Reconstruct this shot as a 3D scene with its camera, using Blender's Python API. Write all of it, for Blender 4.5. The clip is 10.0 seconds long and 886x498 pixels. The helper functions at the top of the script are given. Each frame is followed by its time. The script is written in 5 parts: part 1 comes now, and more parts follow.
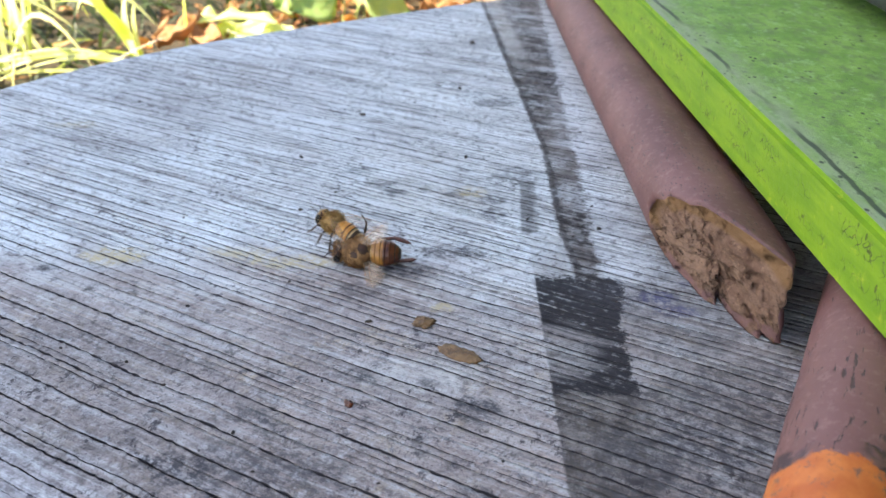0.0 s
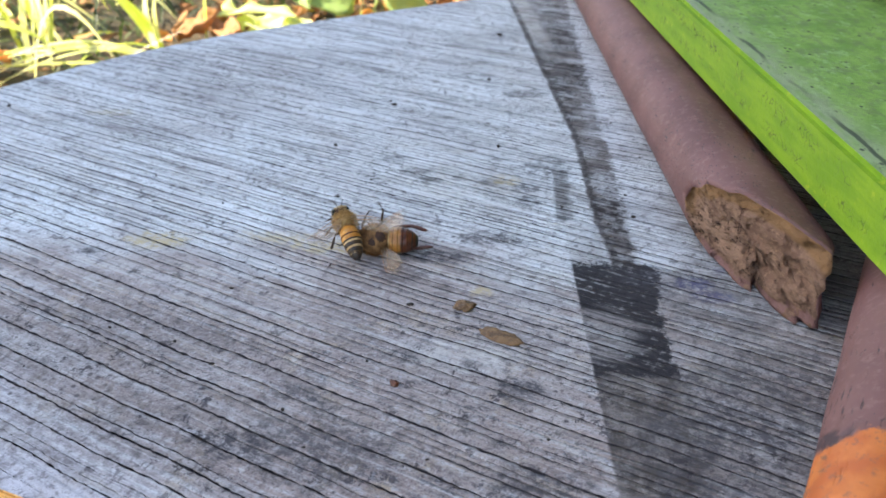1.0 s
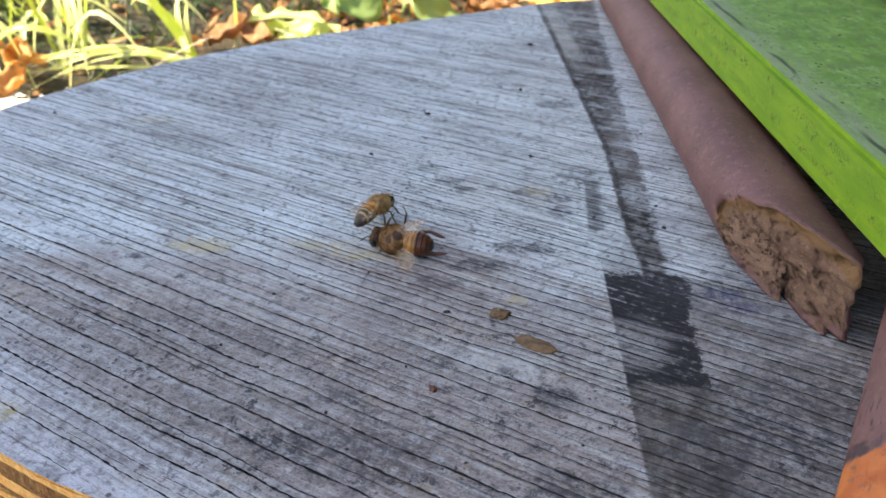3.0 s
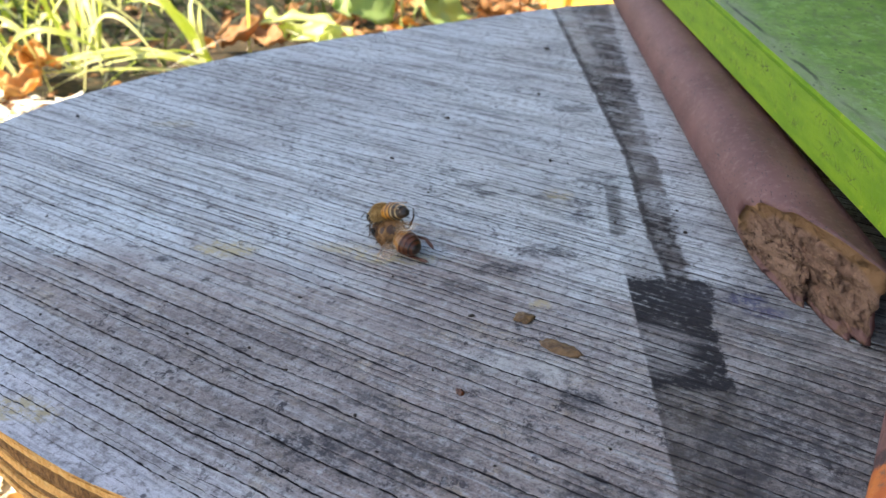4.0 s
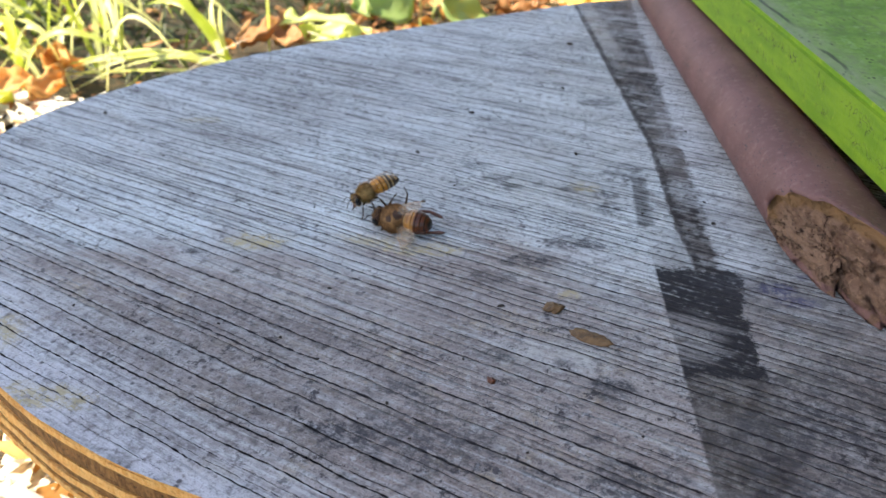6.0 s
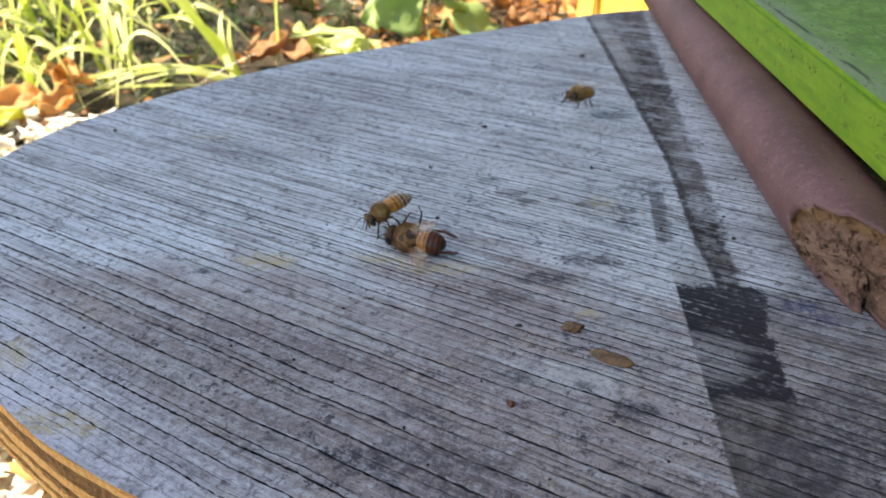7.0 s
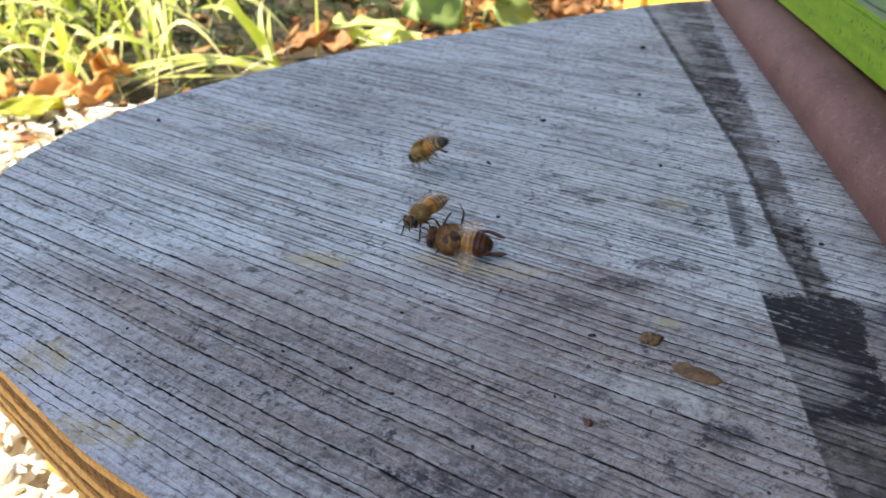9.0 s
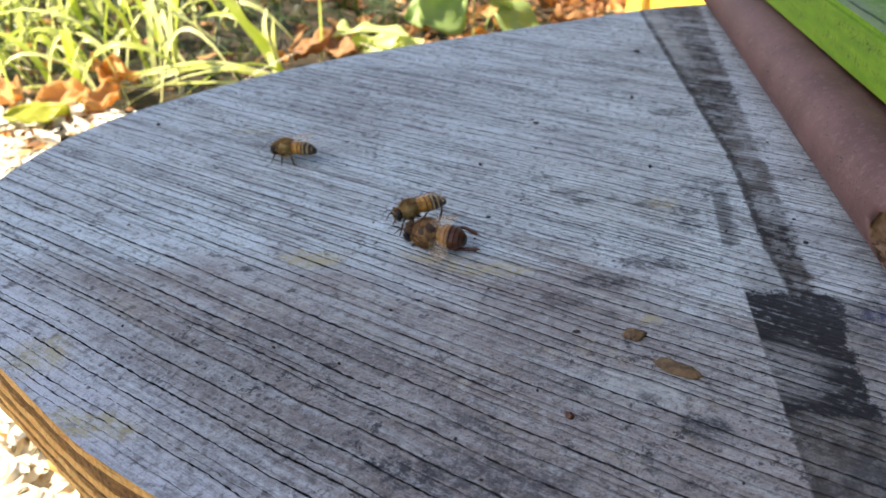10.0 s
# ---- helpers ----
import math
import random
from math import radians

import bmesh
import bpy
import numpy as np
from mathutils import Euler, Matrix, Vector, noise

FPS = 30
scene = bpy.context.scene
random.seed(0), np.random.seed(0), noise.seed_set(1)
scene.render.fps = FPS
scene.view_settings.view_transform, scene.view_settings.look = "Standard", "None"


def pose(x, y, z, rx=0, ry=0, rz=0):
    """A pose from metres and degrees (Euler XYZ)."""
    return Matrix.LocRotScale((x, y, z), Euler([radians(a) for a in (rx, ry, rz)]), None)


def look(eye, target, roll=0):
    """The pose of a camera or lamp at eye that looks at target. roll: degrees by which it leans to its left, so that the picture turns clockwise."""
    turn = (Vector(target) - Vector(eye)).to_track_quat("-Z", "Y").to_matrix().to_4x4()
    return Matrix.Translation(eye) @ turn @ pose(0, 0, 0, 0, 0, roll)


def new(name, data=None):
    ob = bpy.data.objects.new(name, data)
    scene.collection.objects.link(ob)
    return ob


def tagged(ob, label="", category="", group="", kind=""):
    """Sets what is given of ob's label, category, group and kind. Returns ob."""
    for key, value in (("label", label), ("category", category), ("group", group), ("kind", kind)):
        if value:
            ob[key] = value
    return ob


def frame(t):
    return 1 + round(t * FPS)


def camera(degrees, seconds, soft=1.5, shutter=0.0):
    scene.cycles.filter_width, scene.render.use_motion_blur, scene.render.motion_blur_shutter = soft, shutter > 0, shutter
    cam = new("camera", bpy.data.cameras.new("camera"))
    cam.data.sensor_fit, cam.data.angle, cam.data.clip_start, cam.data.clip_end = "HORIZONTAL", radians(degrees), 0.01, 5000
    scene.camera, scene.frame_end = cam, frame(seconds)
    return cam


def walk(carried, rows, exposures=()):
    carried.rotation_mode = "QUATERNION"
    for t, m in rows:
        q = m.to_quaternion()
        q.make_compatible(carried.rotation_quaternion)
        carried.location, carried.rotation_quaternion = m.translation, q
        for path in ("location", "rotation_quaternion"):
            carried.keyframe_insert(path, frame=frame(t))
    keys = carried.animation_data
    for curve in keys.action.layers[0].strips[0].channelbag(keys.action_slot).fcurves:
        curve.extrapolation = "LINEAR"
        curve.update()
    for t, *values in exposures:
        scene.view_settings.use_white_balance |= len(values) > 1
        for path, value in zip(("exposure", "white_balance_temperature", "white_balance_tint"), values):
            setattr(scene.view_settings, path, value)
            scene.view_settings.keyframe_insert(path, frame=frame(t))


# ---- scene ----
cam = camera(54.7, 10.0, soft=1.5, shutter=0.4)
cam.data.dof.use_dof, cam.data.dof.focus_distance, cam.data.dof.aperture_fstop = True, 0.165, 38.0
PATH = [  # seconds, eye, turn
    (0, 0.08171, 0.06023, 0.10436, 58.414, 0.377, 3.398),
    (0.5, 0.07967, 0.05981, 0.10489, 58.219, 0.346, 3.753),
    (1, 0.07525, 0.05607, 0.10371, 58.213, 0.289, 4.111),
    (1.5, 0.07379, 0.05435, 0.10369, 58.150, 0.430, 4.564),
    (2, 0.07285, 0.05344, 0.10460, 58.106, 0.454, 4.978),
    (2.5, 0.07361, 0.05274, 0.10633, 58.232, 0.515, 5.327),
    (4, 0.06830, 0.05049, 0.10943, 58.445, 0.611, 6.045),
    (4.5, 0.06916, 0.05003, 0.10932, 58.350, 0.786, 6.261),
    (5, 0.06795, 0.04942, 0.10878, 58.451, 0.877, 6.371),
    (5.5, 0.06631, 0.04824, 0.10807, 58.514, 0.910, 6.717),
    (7, 0.06374, 0.05229, 0.10719, 59.313, 2.006, 7.171),
    (7.5, 0.05843, 0.05840, 0.10599, 59.795, 1.832, 7.493),
    (8, 0.05772, 0.06413, 0.10047, 59.448, 1.954, 8.304),
    (8.5, 0.05565, 0.06586, 0.10185, 59.155, 2.055, 8.899),
    (9, 0.05449, 0.06307, 0.10196, 59.046, 2.225, 9.338),
    (9.5, 0.05813, 0.06127, 0.10044, 58.985, 2.440, 9.554),
    (10, 0.05939, 0.05990, 0.10216, 59.504, 2.638, 9.754),
]
walk(cam, [(row[0], pose(*row[1:])) for row in PATH], exposures=[(0, 2.12, 7400, 10), (1.0, 1.99, 7400, 10), (2.5, 1.72, 7400, 10), (4.5, 1.61, 7400, 10), (5.5, 1.61, 7400, 10), (7.0, 1.41, 7400, 10), (7.5, 1.32, 7400, 10), (10, 1.32, 7400, 10)])

# ---- light ----
SUN_WAY = Vector((-0.62, -0.08, 0.77)).normalized()  # towards the sun
sky_world = bpy.data.worlds.new("sky_world")
scene.world = sky_world
sky_world.use_nodes = True
sky_nodes = sky_world.node_tree.nodes
sky = sky_nodes.new("ShaderNodeTexSky")
sky.sky_type, sky.sun_disc = "NISHITA", False
sky.sun_elevation = math.asin(SUN_WAY.z)
sky.sun_rotation = math.atan2(SUN_WAY.x, SUN_WAY.y)
sky_world.node_tree.links.new(sky.outputs[0], sky_nodes["Background"].inputs[0])
sky_nodes["Background"].inputs[1].default_value = 0.12
sun = new("sun", bpy.data.lights.new("sun", "SUN"))
sun.data.energy, sun.data.angle, sun.data.color = 5.0, radians(0.5), (1.0, 0.93, 0.82)
sun.matrix_world = look((0, 0, 5), Vector((0, 0, 5)) - SUN_WAY)


# ---- materials ----
class Graph:
    """A small builder for node materials: every method returns a socket."""

    def __init__(self, name):
        self.mat = bpy.data.materials.new(name)
        self.mat.use_nodes = True
        self.nodes, self.links = self.mat.node_tree.nodes, self.mat.node_tree.links
        self.bsdf = self.nodes["Principled BSDF"]
        self.coords = self.nodes.new("ShaderNodeTexCoord")
        self.place = self.coords.outputs["Object"]

    def put(self, socket, value):
        if hasattr(value, "is_output"):
            self.links.new(value, socket)
        elif isinstance(value, (tuple, list)):
            socket.default_value = (*value, 1.0) if socket.type == "RGBA" and len(value) == 3 else value
        else:
            socket.default_value = value

    def math(self, op, a, b=0.0, c=0.0, clamp=False):
        n = self.nodes.new("ShaderNodeMath")
        n.operation, n.use_clamp = op, clamp
        for k, v in enumerate((a, b, c)):
            self.put(n.inputs[k], v)
        return n.outputs[0]

    def split(self, vector=None):
        n = self.nodes.new("ShaderNodeSeparateXYZ")
        self.put(n.inputs[0], vector or self.place)
        return n.outputs

    def join(self, x, y, z=0.0):
        n = self.nodes.new("ShaderNodeCombineXYZ")
        for k, v in enumerate((x, y, z)):
            self.put(n.inputs[k], v)
        return n.outputs[0]

    def scaled(self, sx, sy, sz, vector=None, turn=0.0):
        n = self.nodes.new("ShaderNodeMapping")
        self.put(n.inputs["Vector"], vector or self.place)
        n.inputs["Scale"].default_value = (sx, sy, sz)
        n.inputs["Rotation"].default_value = (0, 0, turn)
        return n.outputs[0]

    def noise(self, scale, detail=4.0, rough=0.55, vector=None, distort=0.0):
        n = self.nodes.new("ShaderNodeTexNoise")
        self.put(n.inputs["Vector"], vector or self.place)
        for k, v in (("Scale", scale), ("Detail", detail), ("Roughness", rough), ("Distortion", distort)):
            n.inputs[k].default_value = v
        return n.outputs["Fac"]

    def cells(self, scale, vector=None, feature="F1", jitter=1.0):
        n = self.nodes.new("ShaderNodeTexVoronoi")
        n.feature = feature
        self.put(n.inputs["Vector"], vector or self.place)
        n.inputs["Scale"].default_value = scale
        n.inputs["Randomness"].default_value = jitter
        return n.outputs["Distance"]

    def span(self, value, a, b, low=0.0, high=1.0, smooth=True):
        n = self.nodes.new("ShaderNodeMapRange")
        n.interpolation_type = "SMOOTHSTEP" if smooth else "LINEAR"
        n.clamp = True
        for k, v in zip((0, 1, 2, 3, 4), (value, a, b, low, high)):
            self.put(n.inputs[k], v)
        return n.outputs[0]

    def mix(self, fac, a, b, blend="MIX"):
        n = self.nodes.new("ShaderNodeMix")
        n.data_type, n.blend_type = "RGBA", blend
        self.put(n.inputs[0], fac)
        self.put(n.inputs[6], a)
        self.put(n.inputs[7], b)
        return n.outputs[2]

    def ramp(self, value, *stops):
        n = self.nodes.new("ShaderNodeValToRGB")
        self.put(n.inputs[0], value)
        e = n.color_ramp.elements
        while len(e) < len(stops):
            e.new(0.5)
        for el, (at, colour) in zip(e, stops):
            el.position, el.color = at, (*colour, 1.0)
        return n.outputs[0]

    def island(self):
        return self.nodes.new("ShaderNodeNewGeometry").outputs["Random Per Island"]

    def chance(self):
        return self.nodes.new("ShaderNodeObjectInfo").outputs["Random"]

    def uv(self, name):
        n = self.nodes.new("ShaderNodeUVMap")
        n.uv_map = name
        return n.outputs[0]

    def box(self, x, y, x0, x1, y0, y1, edge):
        """1 inside the rectangle, falling to 0 over its edge."""
        a = self.span(x, x0 - edge, x0 + edge)
        b = self.span(x, x1 - edge, x1 + edge, 1.0, 0.0)
        c = self.span(y, y0 - edge, y0 + edge)
        d = self.span(y, y1 - edge, y1 + edge, 1.0, 0.0)
        return self.math("MULTIPLY", self.math("MULTIPLY", a, b), self.math("MULTIPLY", c, d))

    def spot(self, x, y, cx, cy, rx, ry, ragged):
        """1 inside a ragged oval, 0 outside."""
        u = self.math("DIVIDE", self.math("SUBTRACT", x, cx), rx)
        v = self.math("DIVIDE", self.math("SUBTRACT", y, cy), ry)
        r = self.math("SQRT", self.math("ADD", self.math("MULTIPLY", u, u), self.math("MULTIPLY", v, v)))
        return self.span(self.math("ADD", r, ragged), 0.55, 1.15, 1.0, 0.0)

    def done(self, colour, rough=0.7, bump=None, strength=0.4, distance=0.0005, **inputs):
        self.put(self.bsdf.inputs["Base Color"], colour)
        self.put(self.bsdf.inputs["Roughness"], rough)
        if bump is not None:
            n = self.nodes.new("ShaderNodeBump")
            n.inputs["Strength"].default_value, n.inputs["Distance"].default_value = strength, distance
            self.put(n.inputs["Height"], bump)
            self.links.new(n.outputs[0], self.bsdf.inputs["Normal"])
        for k, v in inputs.items():
            self.put(self.bsdf.inputs[k.replace("_", " ")], v)
        return self.mat


def mat_weathered_top():
    """Grey weathered veneer with silver grain, grime and old tape marks."""
    g = Graph("weathered_veneer")
    x, y, z = g.split()
    grain = g.uv("grain")
    fine = g.noise(1.0, 4, 0.65, g.scaled(26, 950, 1, grain))
    hair = g.noise(1.0, 3, 0.6, g.scaled(60, 2300, 1, grain))
    mid = g.noise(1.0, 4, 0.65, g.scaled(20, 210, 1, grain), 0.6)
    wide = g.noise(17, 5, 0.62)
    speck = g.noise(1500, 2, 0.6)
    grit = g.noise(520, 4, 0.65)
    blotch = g.noise(75, 6, 0.75)
    drift = g.noise(1.0, 4, 0.6, g.scaled(26, 70, 1, grain))
    silver = g.ramp(g.math("ADD", g.math("MULTIPLY", wide, 0.55), g.math("MULTIPLY", drift, 0.45)), (0.32, (0.31, 0.315, 0.33)), (0.45, (0.50, 0.525, 0.545)), (0.56, (0.61, 0.665, 0.695)), (0.70, (0.54, 0.565, 0.57)))
    umber = g.ramp(blotch, (0.34, (0.19, 0.138, 0.124)), (0.52, (0.29, 0.228, 0.208)), (0.70, (0.39, 0.338, 0.315)))
    # a browner, darker stretch in the near half; the rim bleached
    near = g.spot(x, y, 0.015, 0.180, 0.150, 0.050, g.math("MULTIPLY", g.math("SUBTRACT", g.math("MAXIMUM", wide, drift), 0.55), 2.0))
    rim = g.span(g.math("ADD", g.math("MULTIPLY", x, 0.55), g.math("MULTIPLY", y, 0.83)), 0.146, 0.120, 0.0, 1.0)
    near = g.math("MULTIPLY", near, g.math("SUBTRACT", 1.0, g.math("MULTIPLY", rim, 0.85)))
    low_part = g.span(g.math("ADD", y, g.math("MULTIPLY", g.math("SUBTRACT", wide, 0.5), 0.10)), 0.190, 0.150)
    tone = g.mix(g.math("MULTIPLY", low_part, 0.75), silver, (0.325, 0.285, 0.272))
    tone = g.mix(g.math("MULTIPLY", near, 0.80), tone, umber)
    tone = g.mix(g.math("MULTIPLY", rim, 0.82), tone, (0.60, 0.60, 0.655))
    tone = g.mix(g.span(g.noise(1.0, 4, 0.7, g.scaled(34, 120, 1, grain)), 0.55, 0.68, 0.0, 0.30), tone, (0.44, 0.40, 0.32))
    # cloudy soiling, in patches a few millimetres wide
    cloud = g.math("ADD", g.math("MULTIPLY", g.noise(130, 5, 0.7), 0.6), g.math("MULTIPLY", g.noise(1.0, 4, 0.7, g.scaled(110, 300, 1, grain)), 0.4))
    tone = g.mix(g.span(cloud, 0.48, 0.36, 0.0, 0.70), tone, (0.14, 0.128, 0.130))
    tone = g.mix(g.span(cloud, 0.53, 0.66, 0.0, 0.45), tone, (0.60, 0.62, 0.63))
    nearer = g.math("MULTIPLY", g.span(y, 0.225, 0.185), g.math("SUBTRACT", 1.0, g.math("MULTIPLY", rim, 0.65)))
    warm = g.noise(95, 6, 0.75)
    tone = g.mix(g.math("MULTIPLY", nearer, g.span(warm, 0.53, 0.66, 0.0, 0.60)), tone, (0.39, 0.315, 0.225))
    tone = g.mix(g.math("MULTIPLY", nearer, g.span(g.noise(150, 6, 0.8), 0.53, 0.64, 0.0, 0.60)), tone, (0.105, 0.088, 0.090))
    mould = g.math("MULTIPLY", g.span(g.noise(330, 5, 0.8), 0.55, 0.61), g.span(g.noise(48, 4, 0.6), 0.46, 0.56))
    tone = g.mix(g.math("MULTIPLY", g.math("MULTIPLY", mould, nearer), 0.85), tone, (0.045, 0.042, 0.052))
    # weathered fibres, long along the grain
    far = g.math("SUBTRACT", 1.0, g.math("MULTIPLY", g.math("MAXIMUM", near, rim), 0.55))
    tone = g.mix(g.math("MULTIPLY", far, g.span(mid, 0.50, 0.64, 0.0, 0.55)), tone, (0.68, 0.735, 0.775))
    tone = g.mix(g.math("MULTIPLY", far, g.span(mid, 0.47, 0.32, 0.0, 0.60)), tone, (0.19, 0.185, 0.195))
    tone = g.mix(g.math("MULTIPLY", far, g.span(fine, 0.52, 0.64, 0.0, 0.60)), tone, (0.70, 0.74, 0.77))
    tone = g.mix(g.math("MULTIPLY", far, g.span(fine, 0.47, 0.34, 0.0, 0.72)), tone, (0.125, 0.122, 0.135))
    tone = g.mix(g.math("MULTIPLY", far, g.span(hair, 0.46, 0.34, 0.0, 0.45)), tone, (0.10, 0.095, 0.10))
    # fine grit, the same in all directions
    tone = g.mix(g.span(grit, 0.54, 0.66, 0.0, 0.34), tone, (0.56, 0.575, 0.60))
    tone = g.mix(g.span(grit, 0.47, 0.34, 0.0, 0.60), tone, (0.105, 0.092, 0.098))
    tone = g.mix(g.span(speck, 0.56, 0.66, 0.0, 0.45), tone, (0.085, 0.072, 0.075))
    sand = g.noise(1500, 4, 0.75)
    tone = g.mix(g.math("MULTIPLY", nearer, g.span(sand, 0.47, 0.36, 0.0, 0.75)), tone, (0.095, 0.080, 0.080))
    tone = g.mix(g.math("MULTIPLY", nearer, g.span(sand, 0.54, 0.66, 0.0, 0.60)), tone, (0.52, 0.50, 0.49))
    pits = g.math("MULTIPLY", g.span(g.cells(420), 0.16, 0.26, 1.0, 0.0), g.span(g.noise(55, 3, 0.6), 0.52, 0.62))
    tone = g.mix(g.math("MULTIPLY", pits, 0.75), tone, (0.050, 0.045, 0.055))
    # mildew speckle
    mildew = g.math("MULTIPLY", g.span(blotch, 0.60, 0.70), g.span(g.noise(30, 3, 0.5), 0.48, 0.60))
    tone = g.mix(g.math("MULTIPLY", mildew, 0.85), tone, (0.060, 0.055, 0.055))
    # old marks
    rag = g.math("MULTIPLY", g.math("SUBTRACT", g.noise(260, 6, 0.8), 0.5), 0.010)
    rx, ry = g.math("ADD", x, rag), g.math("ADD", y, g.math("MULTIPLY", rag, 1.4))
    worn = g.span(g.math("ADD", mid, g.math("MULTIPLY", blotch, 0.7)), 0.82, 1.06, 1.0, 0.35)
    tape_left = g.math("MULTIPLY_ADD", g.math("SUBTRACT", 0.219, y), 0.056, 0.0918)
    beside = g.math("SUBTRACT", g.math("ADD", x, g.math("MULTIPLY", rag, 0.08)), tape_left)
    edge = g.span(beside, -0.0003, 0.0003)
    dirt = g.math("MULTIPLY", edge, g.span(ry, 0.262, 0.246))
    tone = g.mix(g.math("MULTIPLY", dirt, g.span(blotch, 0.38, 0.62, 0.10, 0.50)), tone, (0.15, 0.142, 0.138))
    low = g.math("MULTIPLY", g.math("MULTIPLY", edge, g.span(ry, 0.1825, 0.1800)), g.span(g.math("ADD", beside, g.math("MULTIPLY", rag, 1.6)), 0.012, 0.021, 1.0, 0.0))
    tone = g.mix(g.math("MULTIPLY", low, g.span(g.noise(170, 6, 0.8), 0.40, 0.60, 0.95, 0.35)), tone, (0.065, 0.056, 0.050))
    right = g.math("MULTIPLY_ADD", g.math("ABSOLUTE", g.math("SUBTRACT", y, 0.197)), 0.10, 0.1084)
    patch = g.math("MULTIPLY", g.math("MULTIPLY", edge, g.span(g.math("SUBTRACT", rx, right), -0.0006, 0.0006, 1.0, 0.0)), g.math("MULTIPLY", g.span(ry, 0.1795, 0.1815), g.span(ry, 0.2180, 0.2200, 1.0, 0.0)))
    pale = g.spot(x, y, 0.0966, 0.1935, 0.0095, 0.0085, g.math("MULTIPLY", g.math("SUBTRACT", mid, 0.5), 2.4))
    pale = g.math("MULTIPLY", pale, g.span(g.math("ADD", fine, hair), 0.88, 1.06, 0.50, 1.0))
    flecks = g.span(g.math("ADD", g.math("MULTIPLY", grit, 0.5), g.math("MULTIPLY", fine, 0.5)), 0.52, 0.64, 1.0, 0.45)
    patch = g.math("MULTIPLY", patch, flecks)
    dark = g.math("MULTIPLY", patch, g.math("SUBTRACT", 1.0, g.math("MULTIPLY", pale, 0.82)))
    tone = g.mix(g.math("MULTIPLY", dark, 0.95), tone, (0.016, 0.015, 0.019))
    # the older strip above the patch: a sharp dark left line, a scuffed body, a worn right side
    band_left = g.math("ADD", g.span(y, 0.440, 0.287, 0.0745, 0.0958, smooth=False), g.math("ADD", g.span(y, 0.287, 0.234, 0.0, 0.0028, smooth=False), g.span(y, 0.236, 0.221, 0.0, 0.0022, smooth=False)))
    band_right = g.math("ADD", g.span(y, 0.440, 0.290, 0.1010, 0.1050, smooth=False), g.span(y, 0.290, 0.222, 0.0, 0.0015, smooth=False))
    inside = g.math("SUBTRACT", g.math("ADD", x, g.math("MULTIPLY", rag, 0.45)), band_left)
    band = g.math("MULTIPLY", g.span(inside, -0.0004, 0.0006), g.span(g.math("SUBTRACT", rx, band_right), -0.0012, 0.0008, 1.0, 0.0))
    band = g.math("MULTIPLY", band, g.span(ry, 0.2165, 0.2195))
    tone = g.mix(g.math("MULTIPLY", band, g.span(g.noise(110, 5, 0.65), 0.38, 0.60, 0.85, 0.30)), tone, (0.13, 0.108, 0.098))
    line = g.math("MULTIPLY", g.span(inside, 0.0014, 0.0026, 0.9, 0.0), g.span(grit, 0.38, 0.60, 1.0, 0.65))
    scuff = g.span(g.math("ADD", g.math("MULTIPLY", g.noise(1.0, 5, 0.75, g.scaled(170, 60, 1)), 0.6), g.math("MULTIPLY", mid, 0.4)), 0.45, 0.60, 1.0, 0.25)
    scuff = g.math("MAXIMUM", scuff, g.span(y, 0.262, 0.236, 0.0, 0.85))
    worn_off = g.math("MULTIPLY", g.spot(x, y, 0.1030, 0.290, 0.0080, 0.040, g.math("MULTIPLY", g.math("SUBTRACT", blotch, 0.5), 2.6)), 0.55)
    crumbs = g.span(g.math("ADD", g.math("MULTIPLY", g.noise(420, 4, 0.7), 0.5), g.math("MULTIPLY", g.noise(1.0, 4, 0.7, g.scaled(120, 520, 1, grain)), 0.5)), 0.44, 0.58, 1.15, 0.30)
    scuff = g.math("MULTIPLY", scuff, crumbs, clamp=True)
    inked = g.math("MAXIMUM", line, g.math("MULTIPLY", g.math("MULTIPLY", worn, flecks), g.math("MULTIPLY", scuff, g.math("SUBTRACT", 1.0, worn_off))))
    gap = g.math("MULTIPLY", g.math("MULTIPLY", g.span(inside, 0.0016, 0.0030), g.span(inside, 0.0070, 0.0105, 1.0, 0.0)), g.span(g.math("ADD", ry, rag), 0.345, 0.385))
    inked = g.math("MULTIPLY", inked, g.math("SUBTRACT", 1.0, g.math("MULTIPLY", gap, 0.85)))
    tone = g.mix(g.math("MULTIPLY", gap, 0.6), tone, (0.42, 0.41, 0.40))
    tone = g.mix(g.math("MULTIPLY", g.math("MULTIPLY", band, inked), g.span(y, 0.34, 0.43, 1.0, 0.70)), tone, (0.028, 0.024, 0.024))
    ghost = g.math("MULTIPLY", g.box(g.math("ADD", x, g.math("MULTIPLY", rag, 0.2)), ry, 0.0893, 0.0935, 0.238, 0.2645, 0.0005), g.span(g.math("ADD", x, g.math("MULTIPLY", rag, 0.6)), 0.0915, 0.0945, 1.0, 0.35))
    tone = g.mix(g.math("MULTIPLY", ghost, g.span(fine, 0.36, 0.60, 0.95, 0.50)), tone, (0.055, 0.052, 0.053))
    # smudges and pollen stains
    rag2 = g.math("MULTIPLY", g.math("SUBTRACT", g.noise(180, 6, 0.8), 0.5), 2.4)
    crumbly = g.span(g.math("ADD", g.math("MULTIPLY", g.noise(380, 5, 0.8), 0.6), g.math("MULTIPLY", g.noise(1.0, 4, 0.8, g.scaled(300, 800, 1, grain)), 0.4)), 0.45, 0.55, 0.20, 1.0)
